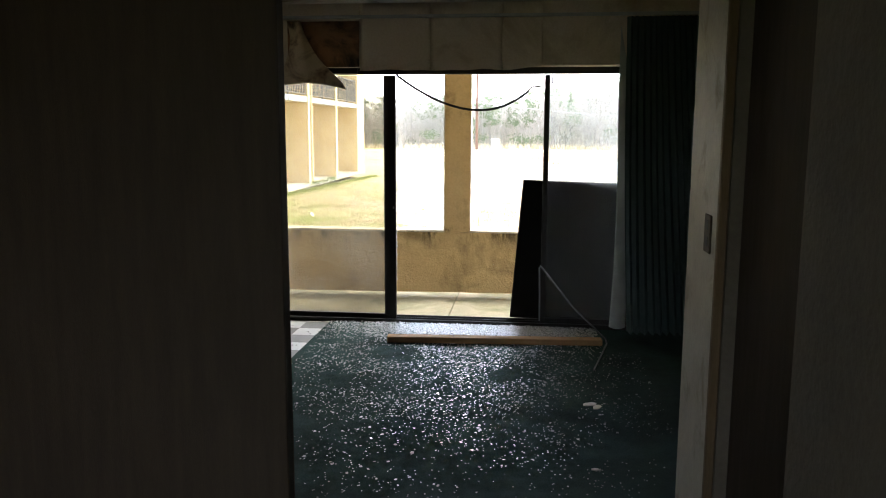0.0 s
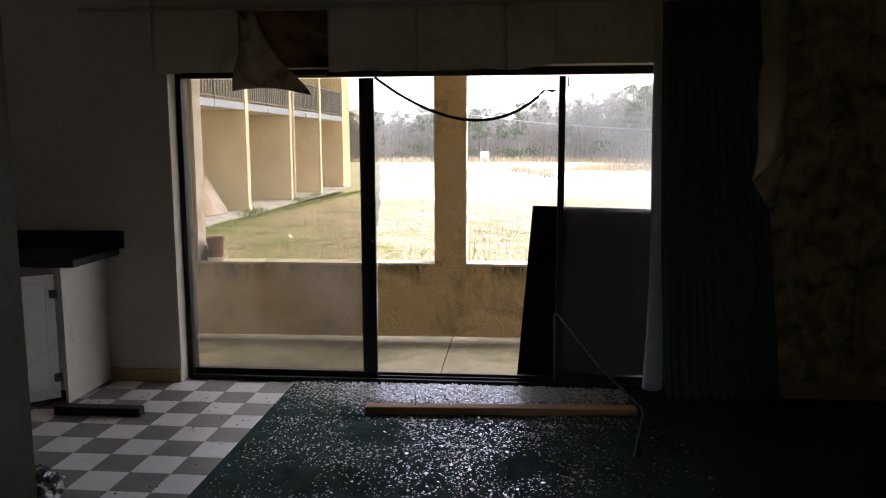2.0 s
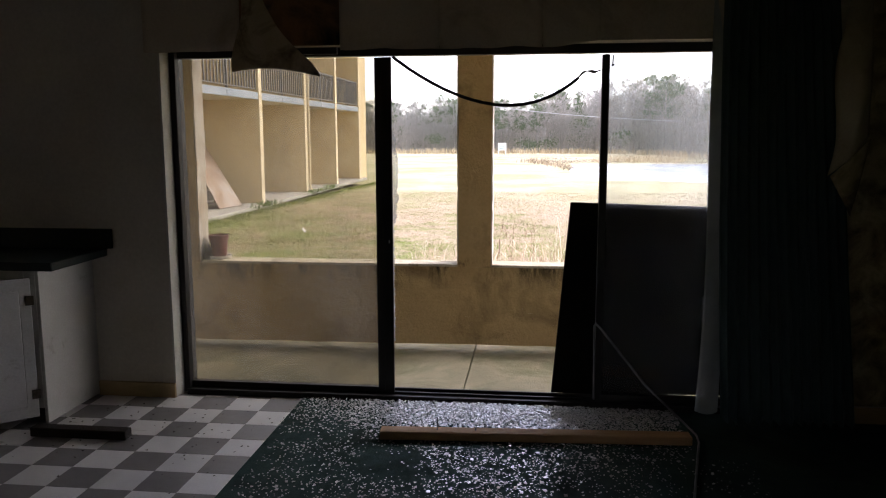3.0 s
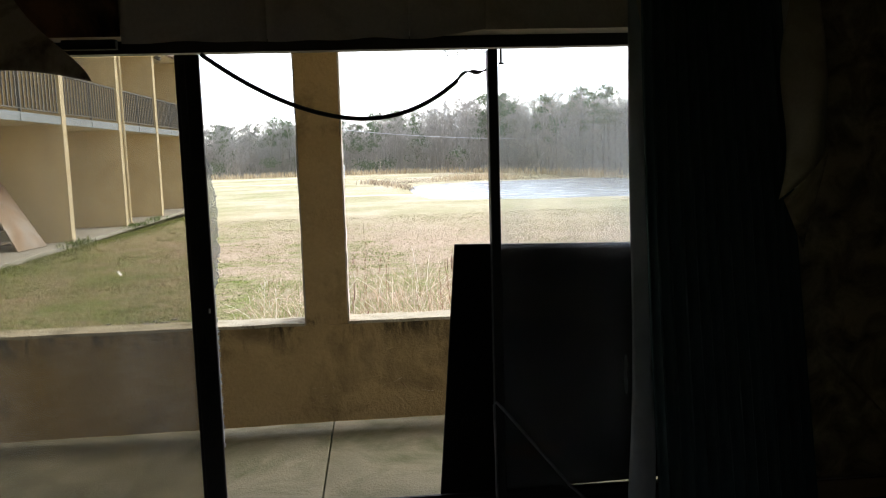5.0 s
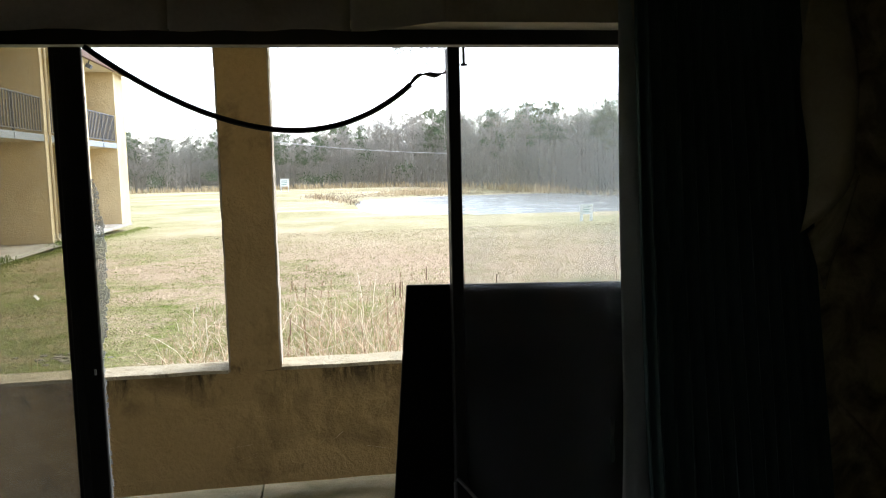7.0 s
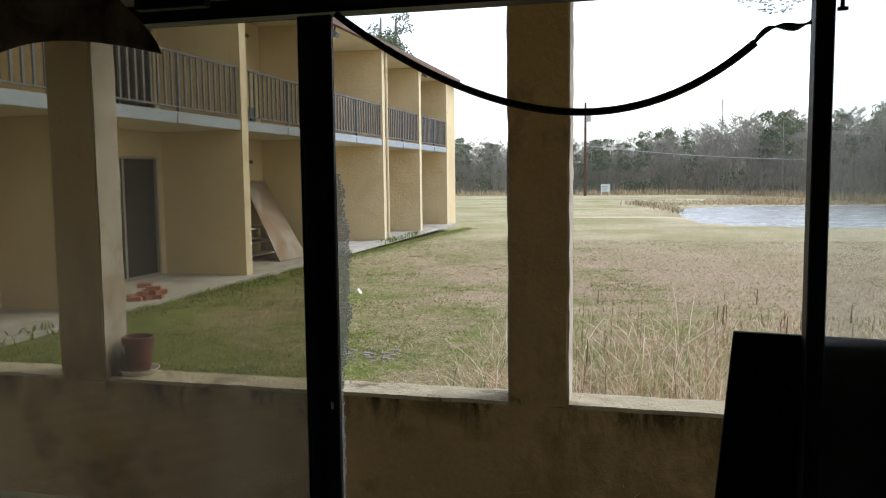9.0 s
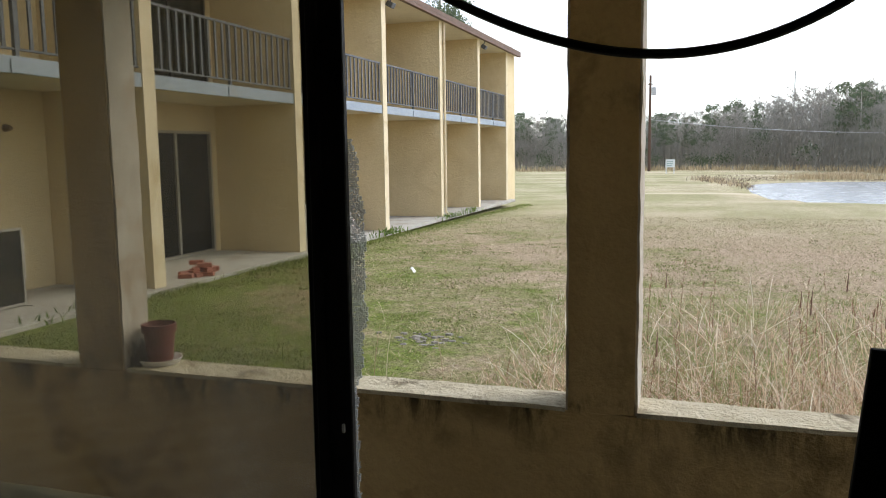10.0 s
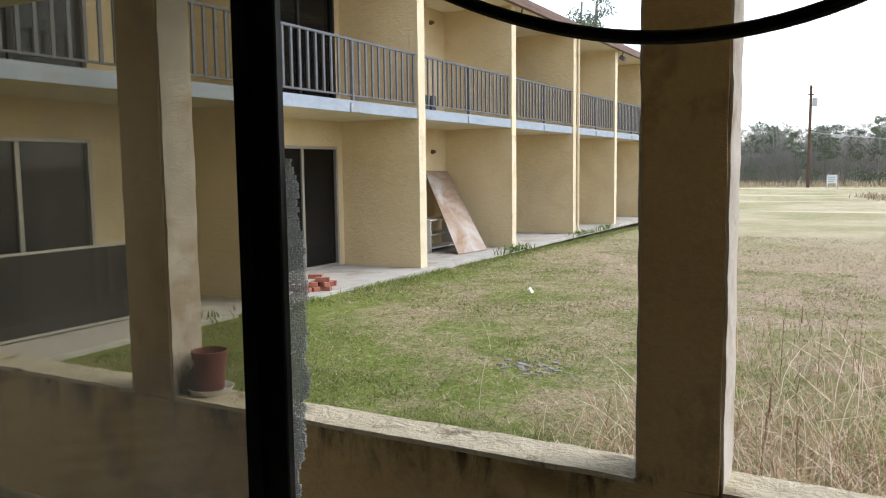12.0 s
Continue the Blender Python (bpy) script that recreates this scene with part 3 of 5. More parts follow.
for x0, x1, m in ((-1.171, 0.0155, M_glass_left), (1.347, 2.399, M_glass_right)):
    p = part("pane", boxes((x0, x1, 0.000, 0.005, 0.063, 2.02)), m, win, "dusty pane of glass")
    p.visible_shadow = False

# a curtain of crazed safety glass that still hangs at the stile
rs = random.Random(4)
bits = thing("glass_remnant", "crazed strip of broken safety glass on the stile", "broken glass")
gv, gf = [], []
for z in np.arange(0.35, 1.60, 0.0046):
    if z > 1.05:
        wide = 0.036 * max(0.0, math.sin((z - 1.05) / 0.55 * math.pi)) ** 0.6 * (0.8 + 0.45 * noise.noise((z * 17, 0, 3)) + 0.25 * noise.noise((z * 60, 4, 3))) + 0.003
    else:
        wide = 0.007 * max(0.0, 0.4 + 1.6 * noise.noise((z * 40, 2, 0)))
    for x in np.arange(0.109, 0.114 + wide, 0.0046):
        c = Vector((x + rs.uniform(-.0012, .0012), -0.007 + rs.uniform(-.0006, .0006), z + rs.uniform(-.001, .001)))
        n0 = len(gv)
        r = rs.uniform(0.0022, 0.0032)
        a0 = rs.uniform(0, 6)
        tip = (rs.uniform(-.0009, .0009), rs.uniform(-.0009, .0009))
        for k in range(5):
            a = a0 + k * 1.2566
            gv.append((c.x + r * math.cos(a), c.y - 0.002 + tip[0] * math.cos(a) + tip[1] * math.sin(a), c.z + r * math.sin(a)))
        for k in range(5):
            a = a0 + k * 1.2566
            gv.append((c.x + r * math.cos(a), c.y + 0.003, c.z + r * math.sin(a)))
        gf.append(tuple(n0 + k for k in range(5)))
        gf.append(tuple(n0 + 9 - k for k in range(5)))
        gf += [(n0 + k, n0 + 5 + k, n0 + 5 + (k + 1) % 5, n0 + (k + 1) % 5) for k in range(5)]
raw("crazed_glass", gv, gf, M_crazed, bits)

rs = random.Random(7)
gv, gf = [], []
for _ in range(130):
    x = rs.uniform(1.12, 1.303)
    z = 2.022 - rs.random() * (0.012 + 0.05 * math.sin((x - 1.12) / 0.183 * 3.0))
    n0, r, a0 = len(gv), rs.uniform(0.0018, 0.0042), rs.uniform(0, 6)
    for dy in (-0.002, 0.002):
        for k in range(4):
            gv.append((x + 1.5 * r * math.cos(a0 + 1.57 * k), dy + rs.uniform(-.001, .001), z + 0.7 * r * math.sin(a0 + 1.57 * k)))
    gf += [(n0, n0 + 1, n0 + 2, n0 + 3), (n0 + 7, n0 + 6, n0 + 5, n0 + 4)] + [(n0 + k, n0 + 4 + k, n0 + 4 + (k + 1) % 4, n0 + (k + 1) % 4) for k in range(4)]
hanging_bits = thing("hanging_glass", "lacy scrap of crazed glass hanging at the window head", "broken glass")
raw("crazed_glass", gv, gf, M_crazed, hanging_bits)
tagged(part("hook", boxes((1.358, 1.366, -0.02, -0.012, 1.965, 2.02), (1.352, 1.374, -0.02, -0.012, 1.957, 1.965)), M_bronze), "small dark hook beside the window stile", "hook")

# the black cable slung across the opening
cable = thing("cable", "thick black cable hanging slack across the open pane", "cable")
pts = []
for k in range(41):
    u = k / 40
    x = 0.118 + 1.06 * u
    pts.append((x, 0.0 + 0.012 * math.sin(u * 3), 2.025 - 0.1285 * u - u * (1 - u) * (0.69 + 0.1 * u + 0.24 * u * u)))
part("sheath", tube(pts, 0.0098, 10), M_rubber, cable)
part("torn_end", sheet(lambda u, v: (1.165 + 0.135 * u, 0.004 - 0.012 + 0.024 * v * (1 - 0.5 * u), 1.886 + 0.052 * math.sin(min(1, u * 1.35) * math.pi * 0.62) + 0.014 * v * math.sin(u * 7)), 14, 3, 0.004), M_rubber, cable, "frayed flat end of the cable")

# black board that stands behind the stile
board = thing("black_board", "black laminate board leaning behind the window stile", "board")
bm = bmesh.new()
prof = [(1.055, 0.045), (1.34, 0.041), (2.36, 0.072), (2.36, 1.160), (1.148, 1.193)]
lo = [bm.verts.new((x, 0.048 - 0.018 * z, z)) for x, z in prof]
hi = [bm.verts.new((x, 0.068 - 0.018 * z, z)) for x, z in prof]
bm.faces.new(lo)
bm.faces.new(hi[::-1])
for k in range(5):
    bm.faces.new((lo[k], hi[k], hi[(k + 1) % 5], lo[(k + 1) % 5]))
part("panel", bm, M_black_panel, board, bevel=0.002)

# bent curtain rod lying against the stile
rod = thing("bent_rod", "thin bent metal curtain rod fallen over the floor", "rod")
part("tube", tube([(1.30, -0.055, 0.045), (1.298, -0.062, 0.25), (1.292, -0.07, 0.49), (1.30, -0.085, 0.507), (1.33, -0.12, 0.48), (1.55, -0.38, 0.24), (1.788, -0.56, 0.045), (1.795, -0.60, 0.02), (1.75, -0.80, 0.012), (1.652, -1.24, 0.009)], 0.006, 8), M_steel, rod)

# plank with a nail
plank = thing("plank", "pale raw pine plank lying among glass on the carpet", "plank")
plank.matrix_world = pose(0.154, -0.697, 0, 0, 0, 3.4)
part("board", boxes((0.0, 1.612, 0.0, 0.085, 0.0, 0.046)), M_plank, plank, bevel=0.004)
part("nail", tube([(0.30, 0.04, 0.043), (0.302, 0.039, 0.115)], 0.003, 6), M_steel, plank, "bent steel nail")
part("nail", tube([(0.50, 0.04, 0.043), (0.505, 0.039, 0.065)], 0.003, 6), M_steel, plank, "bent steel nail")

# ---- curtain, rail and peeled wallpaper ----
rail = thing("curtain_rail", "pale metal curtain rail under the ceiling", "curtain rail")
part("rail", boxes((-1.75, 2.62, -0.235, -0.205, 2.438, 2.462)), M_lining, rail, bevel=0.003)
for x in (-1.6, 0.1, 1.7, 2.5):
    part("bracket", boxes((x, x + 0.025, -0.205, -0.16, 2.442, 2.458)), M_steel, rail)

curtain = thing("curtain", "long dark green pleated curtain drawn to one side", "curtain")


def curtain_fn(u, v):
    x0 = 1.905 + 0.07 * (1 - v) - 0.02 * math.sin(v * 3)
    x1 = 2.45 + 0.22 * (1 - v)
    amp = 0.024 + 0.02 * (1 - v) * (0.6 + 0.4 * noise.noise((u * 4, 0, 2)))
    ph = u * 13 * 2 * math.pi + 1.5 * noise.noise((u * 5, v * 1.2, 0)) + 0.6 * (1 - v) * math.sin(u * 9)
    return (x0 + (x1 - x0) * u + 0.004 * math.sin(ph * 2 + 1), -0.225 - 0.05 * (1 - v) + amp * math.sin(ph), 0.03 + 0.015 * math.sin(ph + 1) * (1 - v) + 2.40 * v)


part("cloth", sheet(curtain_fn, 180, 24, 0.003), M_curtain, curtain)
part("lining", sheet(lambda u, v: (1.845 + 0.035 * v + 0.115 * u * (1.05 - 0.35 * v) + 0.015 * math.sin(v * 5), -0.15 - 0.02 * math.sin(u * 3) * (1.02 - v) - 0.06 * (1 - v) - 0.012 * math.sin(v * 9 + u * 3), 0.045 + 2.38 * v + 0.03 * (u - 0.5) ** 2 * (1 - v)), 8, 30, 0.002), M_lining, curtain, "white lining at the curtain's edge")

mould = thing("mouldy_wallpaper", "peeling wallpaper blotched with black mould beside the curtain", "wallpaper")
for k in range(4):
    xa = 2.60 + 0.525 * k
    part("drop", sheet(lambda u, v: (xa + 0.521 * u, -0.166 - 0.008 * noise.noise(((xa + u) * 4, v * 6, 2)) - 0.012 * smooth(0.8, 1.0, u) * (0.5 + noise.noise((k, v * 5, 0))), 0.10 + 2.45 * v), 14, 40, 0.002), M_paper, mould)


def flap_fn(u, v):
    # v runs down the strip, u from its inner to its outer edge; it swings out towards the tip
    left = 2.50 - 0.10 * v ** 1.5 + 0.02 * math.sin(v * 9)
    right = 2.60 + 0.02 * math.sin(v * 6)
    out = 0.06 + 0.20 * smooth(0, 0.8, v)
    return (left + (right - left) * u, -0.17 - out * (0.72 + 0.28 * math.sin(u * 2.6)) - 0.02 * math.sin(v * 8 + u * 2), 2.50 - (0.93 + 0.20 * (1 - u)) * v)


def fold_fn(u, v):
    # the tip turned back under itself, down to a point
    w = (1 - v) ** 0.9
    return (2.41 + 0.16 * v + 0.185 * u * w, -0.415 + 0.14 * v - 0.01 * math.sin(u * 4), 1.37 + 0.185 * u * w - 0.21 * v)


flap = thing("wallpaper_flap", "torn flap of wallpaper curling off beside the curtain", "wallpaper")
part("strip", sheet(flap_fn, 10, 28, 0.002), M_paper_back, flap)
part("folded_tip", sheet(fold_fn, 8, 12, 0.002), M_paper, flap, "tip folded back to its patterned side")
tagged(part("wallpaper_curl", sheet(lambda u, v: (2.62 + 0.62 * u + 0.04 * v, -0.172 - 0.035 * (1 - u) * math.sin(v * math.pi), 0.10 + (0.68 - 0.66 * u) * v), 14, 16, 0.002), M_paper),
       "loose lower sheet of wallpaper bowing off the wall", "wallpaper")


def left_flap(u, v):
    # a sheet let go at its top right, hanging and flaring in front of the window head
    xl = -0.72 + 0.03 * math.sin(v * 5)
    xr = -0.61 + 0.36 * smooth(0.1, 1.0, v) + 0.03 * math.sin(v * 7)
    z = 2.43 - 0.50 * v - 0.035 * u * v + 0.03 * math.sin(u * 3.1) * v
    return (xl + (xr - xl) * u, -0.185 - 0.07 * math.sin(v * 2.2) - 0.05 * u * v + 0.02 * math.sin(u * 6 + v * 3), z)


hang = thing("hanging_wallpaper", "torn brown-stained wallpaper hanging over the window head", "wallpaper")
part("sheet", sheet(left_flap, 20, 24, 0.002), M_flap, hang)
part("bare_patch", sheet(lambda u, v: (-0.72 + 0.573 * u, -0.1725 - 0.002 * noise.noise((u * 6, v * 6, 9)), 2.075 + 0.35 * v), 8, 8, 0.001), M_brown, hang, "brown patch where the paper tore off")
tagged(part("bracket", boxes((-0.36, -0.158, -0.20, -0.168, 2.025, 2.062)), M_rubber, None, "", 0.002), "short black bracket at the window head", "bracket")

# ---- cabinet and worktop ----
cab = thing("base_cabinet", "white painted base cabinet with its door ajar", "cabinet")
part("side_panel", boxes((-1.72, -1.70, -0.69, -0.162, 0.012, 0.865)), M_cab, cab, bevel=0.002)
part("side_panel", boxes((-2.62, -2.60, -0.69, -0.162, 0.012, 0.865)), M_cab, cab)
part("back_panel", boxes((-2.60, -1.72, -0.18, -0.164, 0.09, 0.865)), M_cab, cab)
part("bottom_shelf", boxes((-2.60, -1.72, -0.67, -0.18, 0.09, 0.108)), M_cab, cab)
part("toe_kick", boxes((-2.60, -1.72, -0.62, -0.60, 0.0, 0.09)), M_dark_wood, cab)
part("face_frame", boxes((-1.785, -1.72, -0.69, -0.67, 0.10, 0.865), (-2.60, -1.785, -0.69, -0.67, 0.82, 0.865), (-2.60, -2.54, -0.69, -0.67, 0.10, 0.82)), M_cab, cab, bevel=0.002)
cdoor = part("door", boxes((-0.40, 0.0, -0.019, 0.0, 0.055, 0.825)), M_cab, cab, bevel=0.003)
cdoor.matrix_local = pose(-1.752, -0.692, 0, 0, 0, 42)
part("bevelled_panel", boxes((-0.345, -0.055, -0.026, -0.0192, 0.115, 0.765)), M_cab, cdoor, bevel=0.006)
part("knob", lathe([(0.0, 0.026), (0.014, 0.022), (0.015, 0.014), (0.006, 0.006), (0.006, 0.0)], 12, (0, 0, 0)), M_brass, cdoor, "brass knob").matrix_local = pose(-0.37, -0.0192, 0.72, 90, 0, 0)
part("hinge", boxes((-0.03, 0.012, -0.027, -0.0192, 0.16, 0.21)), M_brass, cdoor)
part("hinge", boxes((-0.03, 0.012, -0.027, -0.0192, 0.68, 0.73)), M_brass, cdoor)
top = thing("worktop", "dark green laminate worktop with a low upstand", "worktop")
part("slab", boxes((-3.39, -1.60, -0.72, -0.162, 0.866, 0.912)), M_counter, top, bevel=0.004)
part("upstand", boxes((-3.39, -1.56, -0.185, -0.162, 0.9125, 1.03)), M_counter, top, bevel=0.003)
tagged(part("loose_board", boxes((-1.70, -1.165, -0.86, -0.79, 0.0, 0.05)), M_dark_wood, None, "", 0.004), "dark wet board lying on the tiles", "board")

# crumpled bag on the tiles
bm = bmesh.new()
bmesh.ops.create_icosphere(bm, subdivisions=4, radius=1.0)
for v in bm.verts:
    d = v.co.normalized()
    r = 1 + 0.22 * noise.noise(d * 3) + 0.16 * abs(noise.noise(d * 7)) + 0.07 * noise.noise(d * 17)
    v.co = Vector((-1.17 + 0.19 * r * d.x, -2.02 + 0.20 * r * d.y, max(0.001, 0.055 + 0.10 * r * d.z)))
tagged(part("plastic_bag", bm, M_bag), "crumpled black plastic bag lying on the tiles", "bag")
for sx, sy, s, rot in ((1.575, -1.905, 0.045, 20), (1.617, -1.952, 0.04, 70), (1.544, -2.82, 0.02, 10)):
    bm = bmesh.new()
    ring = [bm.verts.new((s * (0.7 + 0.5 * rs.random()) * math.cos(a), s * 0.6 * (0.7 + 0.5 * rs.random()) * math.sin(a), 0.001)) for a in np.linspace(0, 5.4, 7)]
    face = bm.faces.new(ring)
    ext = bmesh.ops.extrude_face_region(bm, geom=[face])
    for v in ext["geom"]:
        if isinstance(v, bmesh.types.BMVert):
            v.co.z += 0.006
    tagged(part("plaster_scrap", bm, M_scrap), "white scrap of plaster on the carpet", "debris").matrix_world = pose(sx, sy, 0, 0, 0, rot)

# ---- crushed glass over the carpet ----
rs = random.Random(11)
gv, gf = [], []


def shard(x, y, z, r, tilt):
    n0 = len(gv)
    k = rs.choice((3, 4, 4, 5))
    a0 = rs.uniform(0, 6.28)
    m = Euler((rs.gauss(0, tilt), rs.gauss(0, tilt), 0)).to_matrix()
    h = r * 0.45
    for dz in (0, h):
        for i in range(k):
            a = a0 + 6.283 * i / k
            q = m @ Vector((r * math.cos(a) * rs.uniform(0.7, 1.2), r * math.sin(a) * rs.uniform(0.7, 1.2), dz))
            gv.append((x + q.x, y + q.y, max(0.0005, z + q.z)))
    gf.append(tuple(n0 + k - 1 - i for i in range(k)))
    gf.append(tuple(n0 + k + i for i in range(k)))
    for i in range(k):
        gf.append((n0 + i, n0 + (i + 1) % k, n0 + k + (i + 1) % k, n0 + k + i))


for _ in range(17000):   # heap along the track
    x = rs.gauss(0.85, 0.58)
    y = -0.11 - abs(rs.gauss(0, 0.26))
    if -0.45 < x < 1.75 and y > -1.0 and not (-0.70 < y - 0.0594 * (x - 0.154) < -0.61 and x > 0.15):
        shard(x, y, 0.001 + max(0.0, 0.022 * (1 - (-y) / 0.5)) * rs.random(), rs.uniform(0.0030, 0.0072), 0.22)
for _ in range(10500):   # thrown across the carpet
    y = -0.75 - abs(rs.gauss(0, 1.15)) if rs.random() < 0.85 else -rs.uniform(0.5, 3.8)
    x = rs.gauss(0.68, 0.56 + 0.09 * -y)
    if noise.noise((x * 2.2, y * 2.2, 0)) + 0.35 * noise.noise((x * 7, y * 7, 4)) < rs.uniform(-0.5, 0.22):
        continue
    if -0.40 < x < 2.0 and y > -3.85 and not (-0.70 < y - 0.0594 * (x - 0.154) < -0.61 and x > 0.15):
        shard(x, y, 0.001, rs.uniform(0.0024, 0.0052) * (2.1 if rs.random() < 0.07 else 1), 0.15)
tagged(raw("broken_glass", gv, gf, M_shard), "crushed safety glass scattered over the green carpet", "broken glass", kind="stuff")
# crumbs on the tiles
gv, gf = [], []
for _ in range(170):
    x, y = rs.uniform(-1.9, -0.45), -0.2 - abs(rs.gauss(0, 0.7))
    shard(x, y, 0.0, rs.uniform(0.002, 0.007), 0.3)
tagged(raw("tile_debris", gv, gf, M_dark_wood), "dark crumbs of dirt on the tiles", "debris", kind="stuff")

# ---- outside: land, patio, parapet ----


def land(x, y):
    z = -0.17 - 0.012 * min(max(0.0, y - 8), 20) - 0.006 * min(max(0.0, y - 28), 90)
    r = (((x - 17) / 13.3) ** 4 + ((y - 40.5) / 11.0) ** 4) ** 0.25
    z += (-0.95 - z) * (1 - smooth(0.96, 1.08, r))
    z += 0.05 * max(0.0, y - 106) * smooth(-12, 20, x) * (1 - smooth(180, 400, y))
    z += 0.035 * noise.noise((x * 0.11, y * 0.11, 0)) * smooth(2, 5, y)
    return z


gx = np.concatenate([np.array([-1500, -600, -250, -120, -60]), np.arange(-40, 50, 1.0), np.array([50, 60, 80, 120, 250, 600, 1500])])
gy = np.concatenate([np.array([-1200, -400, -120, -40, -12, -4, 0]), np.arange(1.6, 30, 0.8), np.arange(30, 90, 1.5), np.arange(90, 200, 6.0), np.array([220, 300, 420, 700, 1500, 3000])])
verts = [(float(x), float(y), land(x, y) if y > 1.5 else -0.17) for y in gy for x in gx]
nx = len(gx)
faces = [(j * nx + i, j * nx + i + 1, (j + 1) * nx + i + 1, (j + 1) * nx + i) for j in range(len(gy) - 1) for i in range(nx - 1)]
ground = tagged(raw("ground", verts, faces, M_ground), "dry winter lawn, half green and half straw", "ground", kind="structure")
for p in ground.data.polygons:
    p.use_smooth = True
bm = bmesh.new()
ring = [bm.verts.new((17 + 14.2 * math.copysign(abs(math.cos(a)) ** 0.5, math.cos(a)), 40.5 + 11.8 * math.copysign(abs(math.sin(a)) ** 0.5, math.sin(a)), -0.53)) for a in np.linspace(0, 2 * math.pi, 64, endpoint=False)]
bm.faces.new(ring)
structure("water", bm, M_water, "still pond, its white sky reflection partly put into its colour", "water")

patio = tagged(new("patio"), "algae-stained concrete patio slab with a joint", "patio", kind="structure")
part("slab", boxes((-4.6, 0.492, 0.09, 1.60, -0.15, -0.062)), M_patio, patio, bevel=0.004)
part("slab", boxes((0.500, 4.2, 0.09, 1.60, -0.15, -0.062)), M_patio, patio, bevel=0.004)
para = rough_box(-4.6, 4.2, 1.335, 1.515, -0.020, 0.582, 0.16, 0.004, 2)
for v in para.verts:
    if v.co.z < 0.03:
        v.co.z += 1.4 * max(0.0, v.co.y - 1.345) + 0.007 * v.co.x - 0.008     # the foot rises towards the lawn, so daylight comes in under it
structure("parapet", para, M_stucco, "low tan stucco parapet wall with black mould", "parapet")
cap = tagged(new("parapet_cap"), "weathered cement cap of the parapet", "parapet", kind="structure")
for x0, x1 in ((-4.6, -1.932), (-1.670, 0.357), (0.621, 4.2)):
    part("cap", rough_box(x0, x1, 1.328, 1.525, 0.5825, 0.60, 0.09, 0.005, 3), M_cap, cap)
for x0 in (-1.940, 0.368):
    col = tagged(new("pillar"), "square tan stucco pillar on the parapet", "pillar", "patio pillars", "structure")
    part("shaft", rough_box(x0, x0 + 0.246, 1.337, 1.512, 0.5835, 2.48, 0.10, 0.0035, x0), M_stucco, col)
    # side faces paler than the shaft: daylight on them is put into the colour
    part("weathered_lit_face", rough_box(x0 + 0.247, x0 + 0.256, 1.344, 1.519, 0.5835, 2.48, 0.035, 0.0045, x0 + 3), M_weathered_lit, col, "weathered cement side face, coloured paler as the lit side")
    part("weathered_lit_face", rough_box(x0 - 0.010, x0 - 0.001, 1.344, 1.519, 0.5835, 2.48, 0.035, 0.0045, x0 + 5), M_weathered_lit, col, "weathered cement side face, coloured paler as the lit side")
structure("upper_balcony", boxes((-4.6, 4.2, 0.09, 1.66, 2.48, 2.64)), M_soffit, "concrete balcony slab overhead", "balcony")
structure("upper_wall", boxes((-5.0, 4.2, -9.0, 0.09, CEIL + 0.151, 5.2)), M_stucco_wing, "yellow stucco upper storey", "wall")

# flower pot on the parapet
pot = thing("flower_pot", "empty terracotta-coloured flower pot on a parapet", "flower pot")
part("pot", lathe([(0.0, 0.012), (0.052, 0.012), (0.058, 0.02), (0.070, 0.15), (0.078, 0.152), (0.080, 0.19), (0.074, 0.192), (0.069, 0.16), (0.066, 0.15)], 28, (-1.575, 1.455, 0.60)), M_pot, pot)
part("soil", lathe([(0.0, 0.155), (0.066, 0.15)], 28, (-1.575, 1.455, 0.60)), M_soil, pot)
part("saucer", lathe([(0.0, 0.003), (0.075, 0.003), (0.096, 0.026), (0.101, 0.026), (0.084, 0.0), (0.0, 0.0)], 28, (-1.575, 1.455, 0.602)), M_saucer, pot, "white plastic saucer")

rs = random.Random(5)
bv0, bf0 = [], []
for _ in range(140):
    px, py = -1.645 + rs.gauss(0, 0.016), 1.43 + rs.gauss(0, 0.03)
    a, h = rs.uniform(0, 6.28), rs.uniform(0.03, 0.15)
    n0 = len(bv0)
    ln, wd = h * rs.uniform(0.1, 0.35), 0.006
    bv0 += [(px - wd, py, 0.60), (px + wd, py + wd, 0.60), (max(-1.668, px + ln * math.cos(a)), py + ln * math.sin(a), 0.60 + h)]
    bf0.append((n0, n0 + 1, n0 + 2))
tagged(raw("dead_plant", bv0, bf0, M_soil), "withered dark plant remains against a pillar", "plant")

# ---- the motel wing across the lawn ----
FX, BX = -5.83, -7.43
FINS = [2.9, 6.75, 10.58, 14.46, 18.32, 21.92, 25.47]
TH = 0.22
wing = thing("motel_wing", "two-storey yellow stucco motel wing with balconies", "building")
for k, y in enumerate(FINS):
    part("fin_wall", boxes((BX, FX - 0.012, y, y + TH, -0.16, 4.95)), M_stucco_wing, wing)
    part("fin_edge", rough_box(FX - 0.012, FX, y - 0.004, y + TH + 0.004, -0.16, 4.95, 0.35, 0.004, k), M_stucco_edge, wing, "pale edge of the dividing wall")
part("end_wall", boxes((-12.0, FX - 0.03, 25.69, 26.86, -0.16, 4.95)), M_stucco_wing, wing)
part("patio_slab", boxes((BX, -5.68, 2.9, 26.2, -0.2, -0.115)), M_concrete, wing, "grey concrete patio slab", 0.006)
